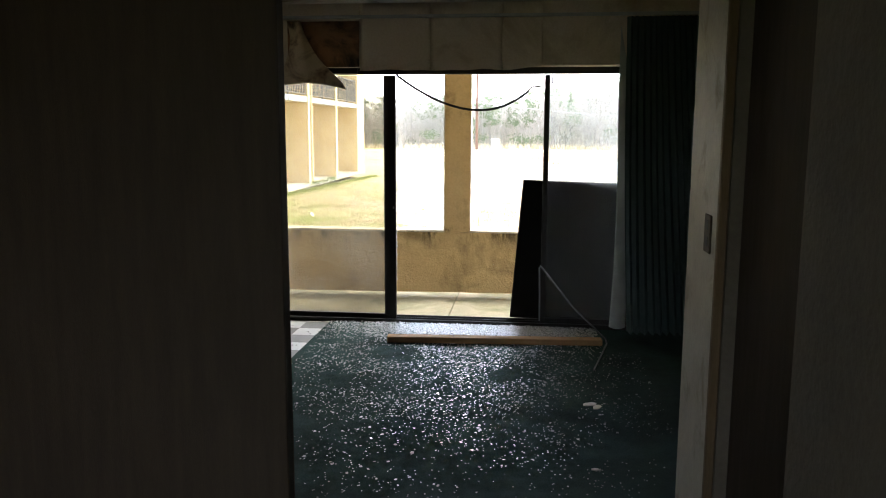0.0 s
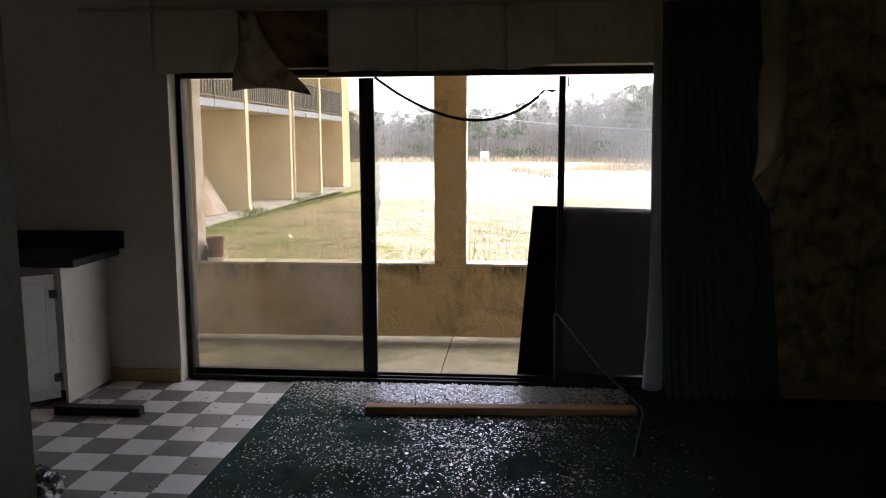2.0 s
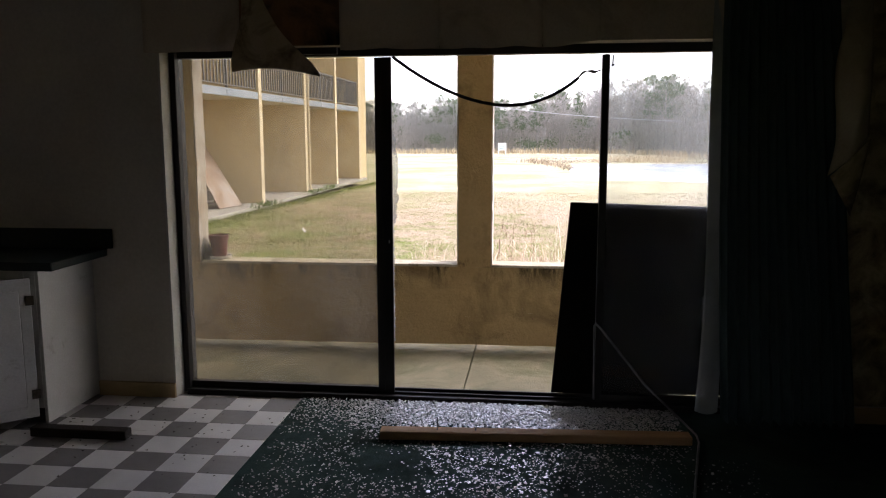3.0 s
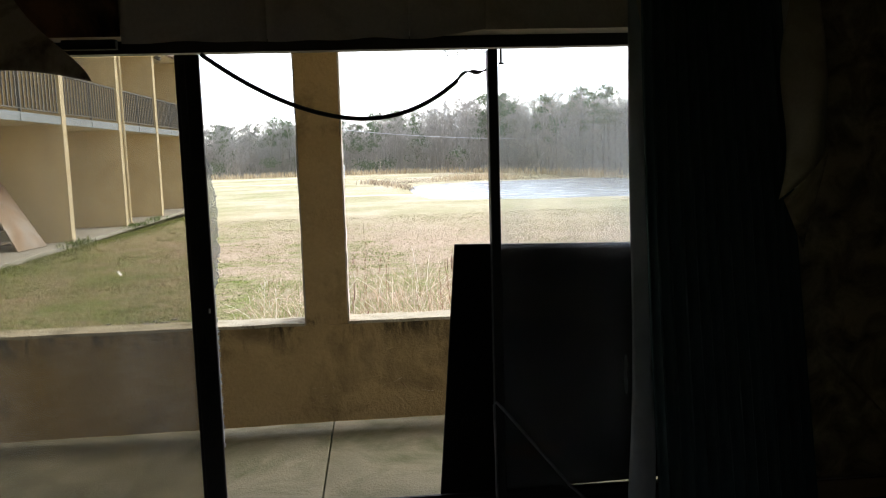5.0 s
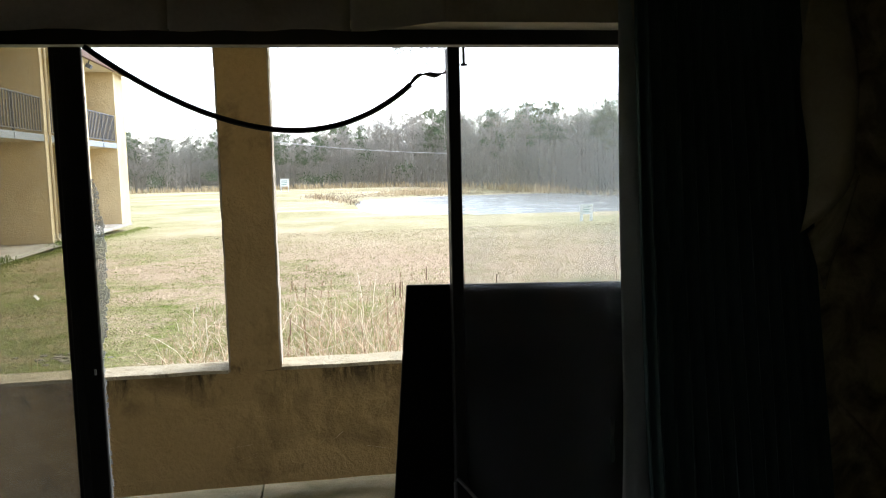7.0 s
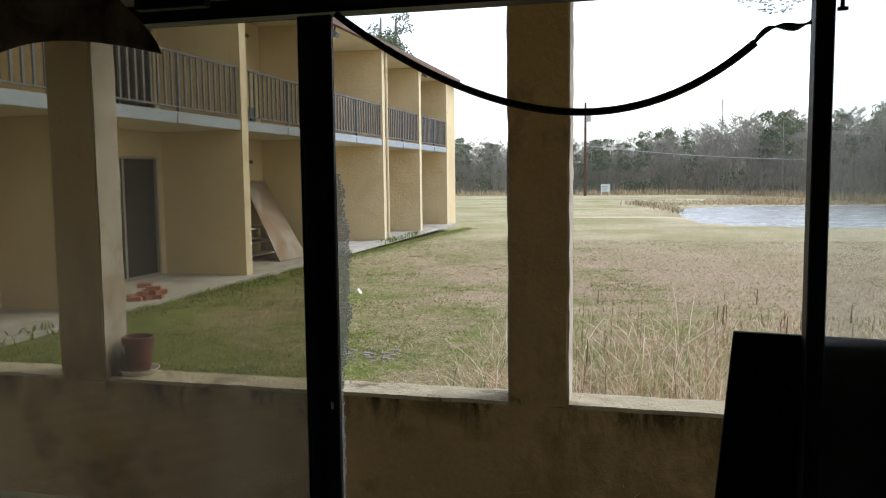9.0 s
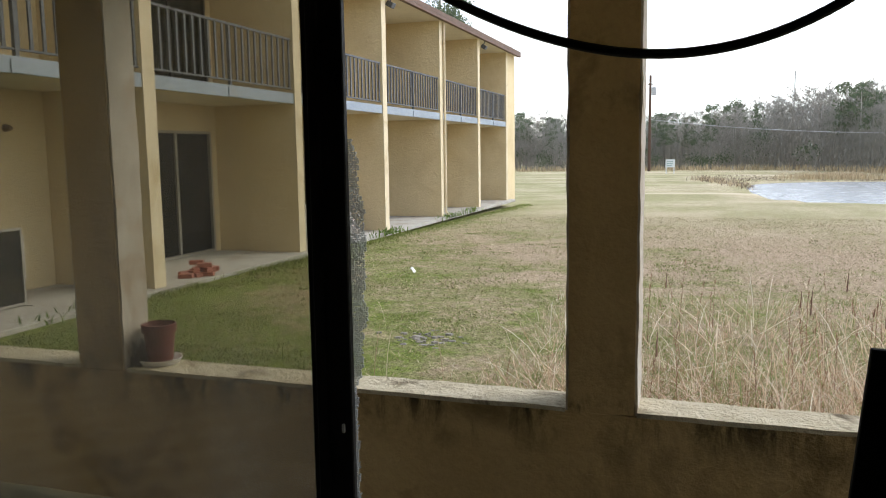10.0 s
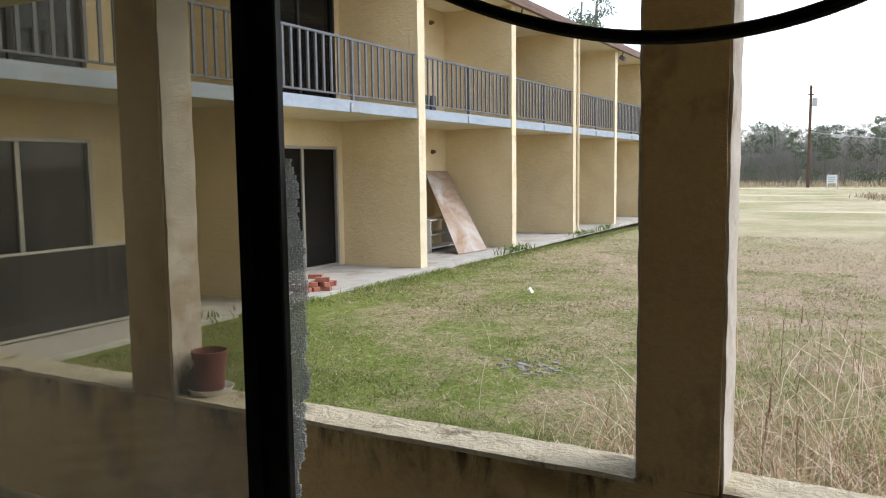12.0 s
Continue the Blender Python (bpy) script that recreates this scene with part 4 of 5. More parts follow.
# rooms behind the doors: one near-black shell, their shade put into its colour
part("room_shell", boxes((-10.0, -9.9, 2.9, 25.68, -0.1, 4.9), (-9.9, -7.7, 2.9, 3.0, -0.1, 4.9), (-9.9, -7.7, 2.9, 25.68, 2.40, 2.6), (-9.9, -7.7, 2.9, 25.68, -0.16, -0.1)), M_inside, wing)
part("soffit", boxes((-12.0, -5.72, 2.7, 26.8, 4.95, 5.0)), M_soffit, wing)
bm = bmesh.new()
vs = [bm.verts.new(p) for p in ((-5.62, 2.7, 5.001), (-5.62, 26.85, 5.001), (-12.2, 26.85, 6.6), (-12.2, 2.7, 6.6), (-5.62, 2.7, 5.10), (-5.62, 26.85, 5.10), (-12.2, 26.85, 6.7), (-12.2, 2.7, 6.7))]
for f in ((0, 1, 2, 3), (7, 6, 5, 4), (0, 4, 5, 1), (1, 5, 6, 2), (2, 6, 7, 3), (3, 7, 4, 0)):
    bm.faces.new([vs[i] for i in f])
part("roof", bm, M_roof, wing, "brown metal roof edge")
part("gutter", boxes((-5.72, -5.62, 2.7, 26.85, 4.915, 5.0)), M_roof, wing, "brown gutter", 0.006)
part("downspout", tube([(-5.79, 18.57, 4.92), (-5.79, 18.57, 0.0), (-5.72, 18.57, -0.1)], 0.035, 8), M_stucco_edge, wing, "painted downspout")
BAL = mesh_of("baluster", boxes((-0.012, 0.012, -0.020, 0.020, 0, 0.80)), M_rail)
for k in range(len(FINS) - 1):
    y0, y1 = FINS[k] + TH, FINS[k + 1]
    part("balcony_slab", boxes((BX, FX - 0.045, y0, y1, 2.43, 2.59)), M_soffit, wing, "cream balcony slab")
    part("slab_fascia", boxes((FX - 0.045, FX - 0.02, y0, y1, 2.425, 2.60)), M_fascia, wing, "blue-grey painted slab edge", 0.004)
    ym = y0 + 1.66
    part("bracket_plate", boxes((FX - 0.02, FX + 0.0, ym, ym + 0.34, 2.43, 2.565)), M_fascia, wing, "bolted blue-grey plate", 0.004)
    rl = part("railing", boxes((FX - 0.085, FX - 0.045, y0, y1, 3.475, 3.51), (FX - 0.08, FX - 0.05, y0, y1, 2.665, 2.69), (FX - 0.09, FX - 0.04, ym + 0.1, ym + 0.15, 2.59, 3.475)), M_rail, wing, "dark grey steel railing", 0.003)
    n = 21
    for i in range(n):
        b = new("baluster", BAL)
        b.parent = rl
        b.location = (FX - 0.065, y0 + 0.05 + (y1 - y0 - 0.1) * i / (n - 1), 2.68)
    dy = (y1 - 2.05, y1 - 0.15) if k % 2 else (y0 + 0.40, y0 + 2.28)
    for base, topz, ceil in ((-0.115, 1.99, 2.43), (2.591, 4.62, 4.95)):
        part("wall", boxes((BX - 0.2, BX, FINS[k], dy[0], base - 0.04, ceil), (BX - 0.2, BX, dy[1], FINS[k + 1], base - 0.04, ceil), (BX - 0.2, BX, dy[0], dy[1], topz, ceil)), M_stucco_wing, wing)
        dm = (dy[0] + dy[1]) / 2
        dr = part("sliding_door", boxes((BX - 0.1, BX + 0.012, dy[0], dy[0] + 0.05, base, topz), (BX - 0.1, BX + 0.012, dy[1] - 0.05, dy[1], base, topz), (BX - 0.1, BX + 0.012, dy[0] + 0.05, dy[1] - 0.05, topz - 0.05, topz),
                                        (BX - 0.1, BX + 0.012, dy[0] + 0.05, dy[1] - 0.05, base, base + 0.05), (BX - 0.06, BX - 0.01, dm - 0.03, dm + 0.03, base + 0.05, topz - 0.05)), M_alu if base < 0 else M_bronze, wing, "aluminium sliding door", 0.003)
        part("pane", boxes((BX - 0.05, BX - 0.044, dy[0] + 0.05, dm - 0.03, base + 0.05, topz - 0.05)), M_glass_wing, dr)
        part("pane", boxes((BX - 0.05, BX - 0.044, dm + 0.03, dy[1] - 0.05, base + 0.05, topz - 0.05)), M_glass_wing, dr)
        vy = (y1 - 0.62) if k % 2 == 0 else (y0 + 0.5)
        part("wall_lamp", lathe([(0.0, 0.10), (0.03, 0.09), (0.045, 0.03), (0.05, 0.0)], 12, (0, 0, 0)), M_casing, wing, "small rusty wall lamp").matrix_local = pose(BX, vy, base + 2.06, 0, 90, 0)
for y in (14.9, 22.5):
    fl = part("floodlight", boxes((-0.06, 0.10, -0.09, 0.09, -0.05, 0.07)), M_rail, wing, "dark floodlight under the eave", 0.012)
    fl.matrix_local = pose(FX + 0.02, y, 4.78, 0, 30, 0)
    part("mount", tube([(-0.02, 0, 0.06), (-0.05, 0, 0.18)], 0.02, 8), M_rail, fl)

# things that stand in the wing's bays
ply = thing("plywood_sheet", "weathered plywood sheet leaning in a motel bay", "plywood")
bm = bmesh.new()
a = [Vector(p) for p in ((-6.26, 12.76, -0.11), (-6.10, 13.75, -0.11), (-7.385, 14.42, 1.52), (-7.41, 13.47, 1.54))]
nrm = (a[1] - a[0]).cross(a[3] - a[0]).normalized() * 0.018
lo = [bm.verts.new(p) for p in a]
hi = [bm.verts.new(p + nrm) for p in a]
bm.faces.new(lo)
bm.faces.new(hi[::-1])
for k in range(4):
    bm.faces.new((lo[k], hi[k], hi[(k + 1) % 4], lo[(k + 1) % 4]))
part("sheet", bm, M_ply, ply)
sh = thing("old_shelf", "pale old shelf unit behind a plywood sheet", "shelf")
part("side", boxes((-7.35, -6.95, 12.90, 12.93, -0.115, 0.55)), M_saucer, sh)
part("side", boxes((-7.35, -6.95, 14.10, 14.13, -0.115, 0.55)), M_saucer, sh)
for z in (-0.05, 0.22, 0.52):
    part("board", boxes((-7.35, -6.95, 12.93, 14.10, z, z + 0.03)), M_saucer, sh)
scr = thing("screen_panel", "dark framed screen panel standing on a motel patio", "screen")
for z0, z1 in ((-0.10, -0.07), (0.76, 0.79)):
    part("rail", boxes((-6.57, -6.545, 3.1, 5.42, z0, z1)), M_alu, scr)
for y0 in (3.1, 5.395):
    part("stile", boxes((-6.57, -6.545, y0, y0 + 0.025, -0.07, 0.76)), M_alu, scr)
    part("foot", boxes((-6.66, -6.46, y0, y0 + 0.025, -0.115, -0.10)), M_alu, scr)
part("screen", boxes((-6.560, -6.555, 3.125, 5.395, -0.07, 0.76)), M_screen, scr, "dark see-through screen")
acu = thing("wall_air_conditioner", "wall air conditioner with a white frame under a motel window", "air conditioner")
part("body", boxes((BX, BX + 0.10, 5.50, 6.15, 0.08, 0.60)), M_fridge, acu, bevel=0.008)
part("frame", boxes((BX + 0.10, BX + 0.115, 5.48, 6.17, 0.56, 0.62), (BX + 0.10, BX + 0.115, 5.48, 6.17, 0.06, 0.10), (BX + 0.10, BX + 0.115, 5.48, 5.53, 0.10, 0.56), (BX + 0.10, BX + 0.115, 6.12, 6.17, 0.10, 0.56)), M_saucer, acu, "white frame")
for k in range(7):
    part("louvre", boxes((BX + 0.10, BX + 0.11, 5.53, 6.12, 0.13 + 0.06 * k, 0.145 + 0.06 * k)), M_rail, acu)
crate = thing("balcony_crate", "dark slatted crate on a motel balcony", "crate")
for k in range(4):
    part("slat", boxes((-6.45, -6.42, 11.35 + 0.24 * k, 11.52 + 0.24 * k, 2.592, 2.95)), M_fridge, crate)
part("back", boxes((-6.60, -6.46, 11.33, 12.27, 2.592, 2.90)), M_fridge, crate)

# loose bricks at the patio's edge
bm = boxes((-0.10, 0.10, -0.048, 0.048, 0.0, 0.06))
brick0 = tagged(part("loose_brick", bm, M_brick, None, "", 0.004), "red clay brick dropped at the patio's edge", "brick", "heap of bricks")
brick0.matrix_world = pose(-6.0, 7.62, -0.115, 0, 0, 15)
rs = random.Random(8)
for k in range(17):
    lay = 0 if k < 9 else (1 if k < 15 else 2)
    copy_thing(brick0, pose(-6.02 + rs.uniform(-0.18, 0.20), 7.72 + (0.62 if lay == 0 else 0.4) * rs.random() + 0.05 * lay, -0.115 + 0.062 * lay, 0, 0, rs.uniform(-60, 60)))

# ---- pole, wires, signs ----
upole = thing("utility_pole", "brown wooden utility pole at the lawn's far edge", "utility pole")
PX, PY = -5.3, 88.0
pz = land(PX, PY)
part("post", tube([(PX, PY, pz - 0.3), (PX, PY, pz + 10.3)], 0.17, 8, 0.7), M_pole, upole)
part("crossarm", boxes((PX - 0.28, PX + 0.28, PY - 0.06, PY + 0.06, pz + 9.3, pz + 9.42)), M_pole, upole)
part("transformer", lathe([(0.0, 0.0), (0.25, 0.0), (0.25, 0.75), (0.2, 0.85), (0.0, 0.85)], 16, (PX + 0.40, PY, pz + 8.2)), M_wire, upole, "grey transformer can")


def wire(p, q, sag, label, r=0.018):
    w = [(p[0] + (q[0] - p[0]) * u, p[1] + (q[1] - p[1]) * u, p[2] + (q[2] - p[2]) * u - 4 * sag * u * (1 - u)) for u in np.linspace(0, 1, 21)]
    tagged(part("power_line", tube(w, r, 5), M_wire), label, "power line", "overhead wires")


wire((PX, PY, pz + 5.6), (50, 62, 4.6), 2.1, "grey overhead wire across the pond", 0.035)
mast = thing("radio_mast", "thin pale radio mast behind the woods", "mast")
part("pole", tube([(16.5, 170, 0), (16.5, 170, 14.9)], 0.20, 6, 0.6), M_wire, mast)
part("aerial", boxes((16.4, 16.6, 169.9, 170.1, 14.85, 16.6), (16.1, 16.9, 169.95, 170.05, 15.2, 15.3), (16.2, 16.8, 169.95, 170.05, 15.8, 15.9)), M_wire, mast)
for dz in (9.4, 8.9, 7.6):
    wire((PX, PY, pz + dz), (-45, 92, pz + dz - 0.5), 1.0, "thin overhead wire along the field")


def sign(x, y, w, h, z0, label):
    s = thing("sign", label, "sign")
    g = land(x, y)
    for dx in (-w * 0.42, w * 0.42):
        part("post", boxes((x + dx - 0.04, x + dx + 0.04, y, y + 0.08, g - 0.1, g + z0 + h)), M_sign, s)
    part("board", boxes((x - w / 2, x + w / 2, y - 0.03, y - 0.001, g + z0, g + z0 + h)), M_sign, s)
    for i in range(3):
        part("text_bar", boxes((x - w * 0.36, x + w * (0.2 + 0.05 * i), y - 0.036, y - 0.0305, g + z0 + h * (0.2 + 0.24 * i), g + z0 + h * (0.28 + 0.24 * i))), M_sign_ink, s, "line of unreadable lettering")


sign(-2.6, 77.0, 0.85, 0.75, 0.6, "small white notice board on two posts")
sign(9.6, 22.6, 0.40, 0.34, 0.22, "pale notice board on posts beside the pond")

# ---- woods across the field ----
rs = random.Random(21)
bv, bf, pv, pf = [], [], [], []


def stick(V, F, p, q, r0, r1):
    d = q - p
    s = d.cross(Vector((0.3, 1, 0.2))).normalized()
    t = d.cross(s).normalized()
    n0 = len(V)
    for c, r in ((p, r0), (q, r1)):
        for a in (0, 2.094, 4.189):
            V.append(tuple(c + s * math.cos(a) * r + t * math.sin(a) * r))
    F.extend([(n0, n0 + 1, n0 + 4, n0 + 3), (n0 + 1, n0 + 2, n0 + 5, n0 + 4), (n0 + 2, n0, n0 + 3, n0 + 5)])


def twig(V, F, p, d, w):
    s = Vector((d.z, 0.2, -d.x)).normalized() * w
    n0 = len(V)
    V.extend([tuple(p - s), tuple(p + s), tuple(p + d)])
    F.append((n0, n0 + 1, n0 + 2))


def clump(V, F, c, r, n, size):
    for _ in range(n):
        d = Vector((rs.gauss(0, 1), rs.gauss(0, 1), rs.gauss(0, 0.7)))
        d = d.normalized() * r * rs.random() ** 0.4
        o = c + Vector((d.x, d.y, d.z * 0.7))
        a = Vector((rs.uniform(-1, 1), rs.uniform(-0.4, 0.4), rs.uniform(-1, 1))).normalized() * size * rs.uniform(0.6, 1.3)
        b = Vector((-a.z, rs.uniform(-0.3, 0.3) * size, a.x)) * rs.uniform(0.4, 0.8)
        n0 = len(V)
        V.extend([tuple(o - a), tuple(o + b), tuple(o + a * 0.9), tuple(o - b)])
        F.append((n0, n0 + 1, n0 + 2, n0 + 3))


def bare_tree(x, y, h):
    z = land(x, y)
    lean = rs.gauss(0, 0.03)
    base, tip = Vector((x, y, z - 0.2)), Vector((x + lean * h, y, z + h))
    stick(bv, bf, base, base.lerp(tip, 0.75), 0.0085 * h, 0.004 * h)
    for _ in range(13):
        u = rs.uniform(0.25, 0.9)
        p = base.lerp(tip, u)
        a = rs.uniform(0, 6.28)
        ln = h * rs.uniform(0.09, 0.19) * (0.6 + 0.75 * math.sin(3.14 * u))
        q = p + Vector((math.cos(a) * ln * 0.85, math.sin(a) * ln * 0.85, ln * rs.uniform(0.45, 0.95)))
        stick(bv, bf, p, q, 0.0026 * h, 0.0012 * h)
        for _ in range(26):
            o = p.lerp(q, rs.uniform(0.3, 1.0))
            d = Vector((rs.gauss(0, 0.55), rs.gauss(0, 0.55), rs.uniform(0.1, 1.0))) * h * 0.055
            twig(bv, bf, o, d, 0.0023 * h)


def pine_tree(x, y, h):
    z = land(x, y)
    base, tip = Vector((x, y, z - 0.2)), Vector((x + rs.gauss(0, 0.2), y, z + h))
    stick(bv, bf, base, tip, 0.014 * h, 0.004 * h)
    for _ in range(rs.randint(11, 16)):
        u = rs.uniform(0.58, 1.0)
        a = rs.uniform(0, 6.28)
        r = h * 0.15 * (1.2 - u)
        c = base.lerp(tip, u) + Vector((math.cos(a), math.sin(a), 0)) * r * 1.3
        clump(pv, pf, c, 0.075 * h * rs.uniform(0.7, 1.2), 40, 0.013 * h)


def woods_edge(az):
    """How far off the wood's edge stands, and how high its tops reach, for a bearing in degrees."""
    d = 98 - 42 * smooth(2, 21, az)
    t = 0.080 + 0.034 * smooth(-1, 9, az) + 0.018 * smooth(9, 22, az)
    return d, d * t


for i in range(1300):
    az = rs.uniform(-21, 31)
    d, h = woods_edge(az)
    back = rs.random() ** 1.3
    d += 34 * back
    x, y = 0.8 + d * math.sin(radians(az)), -2 + d * math.cos(radians(az))
    h *= rs.uniform(0.62, 0.94) * (1 + 0.16 * back)
    if rs.random() < (0.11 if az > 2 else 0.18):
        pine_tree(x, y, h * rs.uniform(0.9, 1.12))
    else:
        bare_tree(x, y, h)
for i in range(900):    # evergreen and bare understorey that closes the view between trunks
    az = rs.uniform(-21, 31)
    d, h = woods_edge(az)
    d += rs.uniform(-1, 26)
    x, y = 0.8 + d * math.sin(radians(az)), -2 + d * math.cos(radians(az))
    z = land(x, y)
    green = rs.random() < (0.34 if az < 4 else 0.12)
    c = Vector((x, y, z + h * rs.uniform(0.08, 0.45)))
    if green:
        clump(pv, pf, c, h * rs.uniform(0.10, 0.17), 90, 0.014 * h)
    else:
        for _ in range(150):
            o = c + Vector((rs.gauss(0, 0.14) * h, rs.gauss(0, 0.1) * h, rs.gauss(-0.05, 0.14) * h))
            twig(bv, bf, o, Vector((rs.gauss(0, 0.3), rs.gauss(0, 0.3), rs.uniform(0.3, 1.0))) * h * 0.09, 0.0042 * h)
# a tall pine far behind the motel wing
for px, py, ph in ((-10.6, 34.0, 9.3), (-13.0, 39.0, 10.5)):
    z = land(px, py)
    b0 = Vector((px, py, z - 0.2))
    t0 = Vector((px + 0.3, py, z + ph))
    stick(bv, bf, b0, t0, 0.2, 0.06)
    for _ in range(26):
        u = rs.uniform(0.55, 1.0)
        a = rs.uniform(0, 6.28)
        p = b0.lerp(t0, u)
        q = p + Vector((math.cos(a), math.sin(a), 0.35)) * rs.uniform(0.7, 2.0) * (1.35 - u)
        stick(bv, bf, p, q, 0.04, 0.015)
        clump(pv, pf, q, 0.45, 110, 0.05)
tagged(raw("bare_woods", bv, bf, M_bark), "leafless winter woods across the field, haze put into their grey-brown", "woods", kind="stuff")
tagged(raw("pine_foliage", pv, pf, M_pine), "dark green pine crowns in the far woods", "woods", kind="stuff")

# ---- grass ----
rs = random.Random(33)


def blade(V, F, x, y, z, h, w, lean, a, kinks=2):
    """A bent tapering blade in `kinks` steps."""
    sx, sy = -math.sin(a) * w, math.cos(a) * w
    n0 = len(V)
    for k in range(kinks):
        u = k / kinks
        o = lean * u * u
        ww = 1 - 0.5 * u
        V.append((x + math.cos(a) * o - sx * ww, y + math.sin(a) * o - sy * ww, z + h * u * (1 - 0.15 * u * lean / max(h, 0.01))))
        V.append((x + math.cos(a) * o + sx * ww, y + math.sin(a) * o + sy * ww, z + h * u * (1 - 0.15 * u * lean / max(h, 0.01))))
    V.append((x + math.cos(a) * lean, y + math.sin(a) * lean, z + h * (1 - 0.25 * min(1, lean / max(h, 0.01)))))
    for k in range(kinks - 1):
        F.append((n0 + 2 * k, n0 + 2 * k + 1, n0 + 2 * k + 3, n0 + 2 * k + 2))
    F.append((n0 + 2 * kinks - 2, n0 + 2 * kinks - 1, n0 + 2 * kinks))


lv, lf = [], []
for _ in range(110000):
    y = 1.6 + 20 * rs.random() ** 1.8
    x = rs.uniform(-5.6, 3.0 + 0.5 * y)
    g = noise.noise((x * 0.7, y * 0.7, 3)) + 0.6 * noise.noise((x * 3.1, y * 3.1, 8))
    h = rs.uniform(0.012, 0.040) * (1.3 + g)
    blade(lv, lf, x, y, land(x, y) - 0.003, h, 0.0030 * (1 + 0.10 * y), rs.uniform(0.8, 2.8) * h, rs.uniform(0, 6.28), 1)
tagged(raw("lawn_grass", lv, lf, M_lawn), "short patchy winter grass, green and straw", "grass", kind="stuff")

gv2, gf2 = [], []
for _ in range(26000):    # low green tufts, thickest near the parapet and the wing
    y = 1.65 + 14 * rs.random() ** 1.6
    x = rs.uniform(-5.5, 1.4)
    if noise.noise((x * 0.8, y * 0.8, 12)) + 0.5 * noise.noise((x * 3, y * 3, 2)) + 0.05 * (4.5 - y) - 0.06 * x < rs.uniform(-0.12, 0.45):
        continue
    tall = rs.uniform(0.012, 0.035) * (1.8 if y < 4.5 else 1.0)
    for _ in range(6):
        blade(gv2, gf2, x + rs.gauss(0, 0.05), y + rs.gauss(0, 0.05), land(x, y) - 0.004, tall * rs.uniform(0.5, 1.2), 0.0030 + 0.0003 * y, tall * rs.uniform(0.6, 1.8), rs.uniform(0, 6.28), 2)
for _ in range(6500):    # green fringe over the wing's slab edge
    y = rs.uniform(6.0, 27.5)
    x = -5.70 + abs(rs.gauss(0, 0.26))
    if noise.noise((x * 1.2, y * 0.9, 4)) < -0.25 and y < 12:
        continue
    h = rs.uniform(0.03, 0.12) * (1.0 if x < -5.4 else 0.55)
    blade(gv2, gf2, x, y, land(x, y) - 0.004, h, 0.006, rs.uniform(0.4, 1.4) * h, rs.uniform(0, 6.28), 2)
for _ in range(1500):    # taller loose grass under the parapet
    x, y = rs.uniform(-2.6, 0.5), 1.62 + abs(rs.gauss(0, 0.7))
    h = rs.uniform(0.12, 0.40)
    blade(gv2, gf2, x, y, land(x, y) - 0.006, h, 0.0022, h * rs.uniform(0.2, 0.9), rs.uniform(0, 6.28), 3)
tagged(raw("green_tufts", gv2, gf2, M_green), "low green tufts and weeds in the lawn", "grass", kind="stuff")

sv, sf, hv, hf, gv3, gf3, tv, tf = [], [], [], [], [], [], [], []


def thick(x, y):
    """How thick the dry grass stands at a spot: tussocks with gaps, thinning out over the lawn."""
    n = 0.58 + 0.9 * noise.noise((x * 1.5, y * 1.1, 6)) + 0.4 * noise.noise((x * 4.3, y * 4.3, 1))
    return n * (1 - 0.85 * smooth(2.9, 5.4, y)) * (1 - smooth(5.4, 7.6, y)) * smooth(-1.0, 0.25, x)


for _ in range(34000):
    x, y = rs.uniform(-1.0, 5.6), 1.70 + 5.6 * rs.random() ** 1.7
    if thick(x, y) < rs.random() * 0.85:
        continue
    low = rs.random() < 0.6
    h = rs.uniform(0.14, 0.40) if low else rs.uniform(0.32, 0.72)
    h *= 0.7 + 0.45 * smooth(0.2, 1.4, x)
    lean = rs.uniform(0.5, 1.9) if low else (rs.uniform(0.2, 0.8) if rs.random() < 0.45 else rs.uniform(0.8, 1.6))
    blade(sv, sf, x, y, land(x, y) - 0.01, h, rs.uniform(0.0014, 0.0040), h * lean, rs.uniform(0, 6.28), 4)
for _ in range(9000):    # broken straw lying across the stand
    x, y = rs.uniform(-0.6, 6.0), 1.72 + 5.4 * rs.random() ** 1.4
    if thick(x, y) < rs.random() * 0.7:
        continue
    p = Vector((x, y, land(x, y) + rs.uniform(0.0, 0.16)))
    a, tilt, ln = rs.uniform(0, 6.28), radians(rs.uniform(35, 88)), rs.uniform(0.12, 0.45)
    q = p + Vector((math.cos(a) * math.sin(tilt), math.sin(a) * math.sin(tilt), math.cos(tilt))) * ln
    stick(sv, sf, p, q, rs.uniform(0.0016, 0.0040), 0.0008)
for _ in range(9000):    # green and straw growth at the foot of the stand
    x, y = rs.uniform(-0.8, 6.0), 1.68 + 6.5 * rs.random() ** 1.2
    h = rs.uniform(0.04, 0.18)
    V, F = (gv3, gf3) if rs.random() < 0.5 else (sv, sf)
    blade(V, F, x, y, land(x, y) - 0.01, h, 0.0028, h * rs.uniform(0.2, 1.4), rs.uniform(0, 6.28), 2)
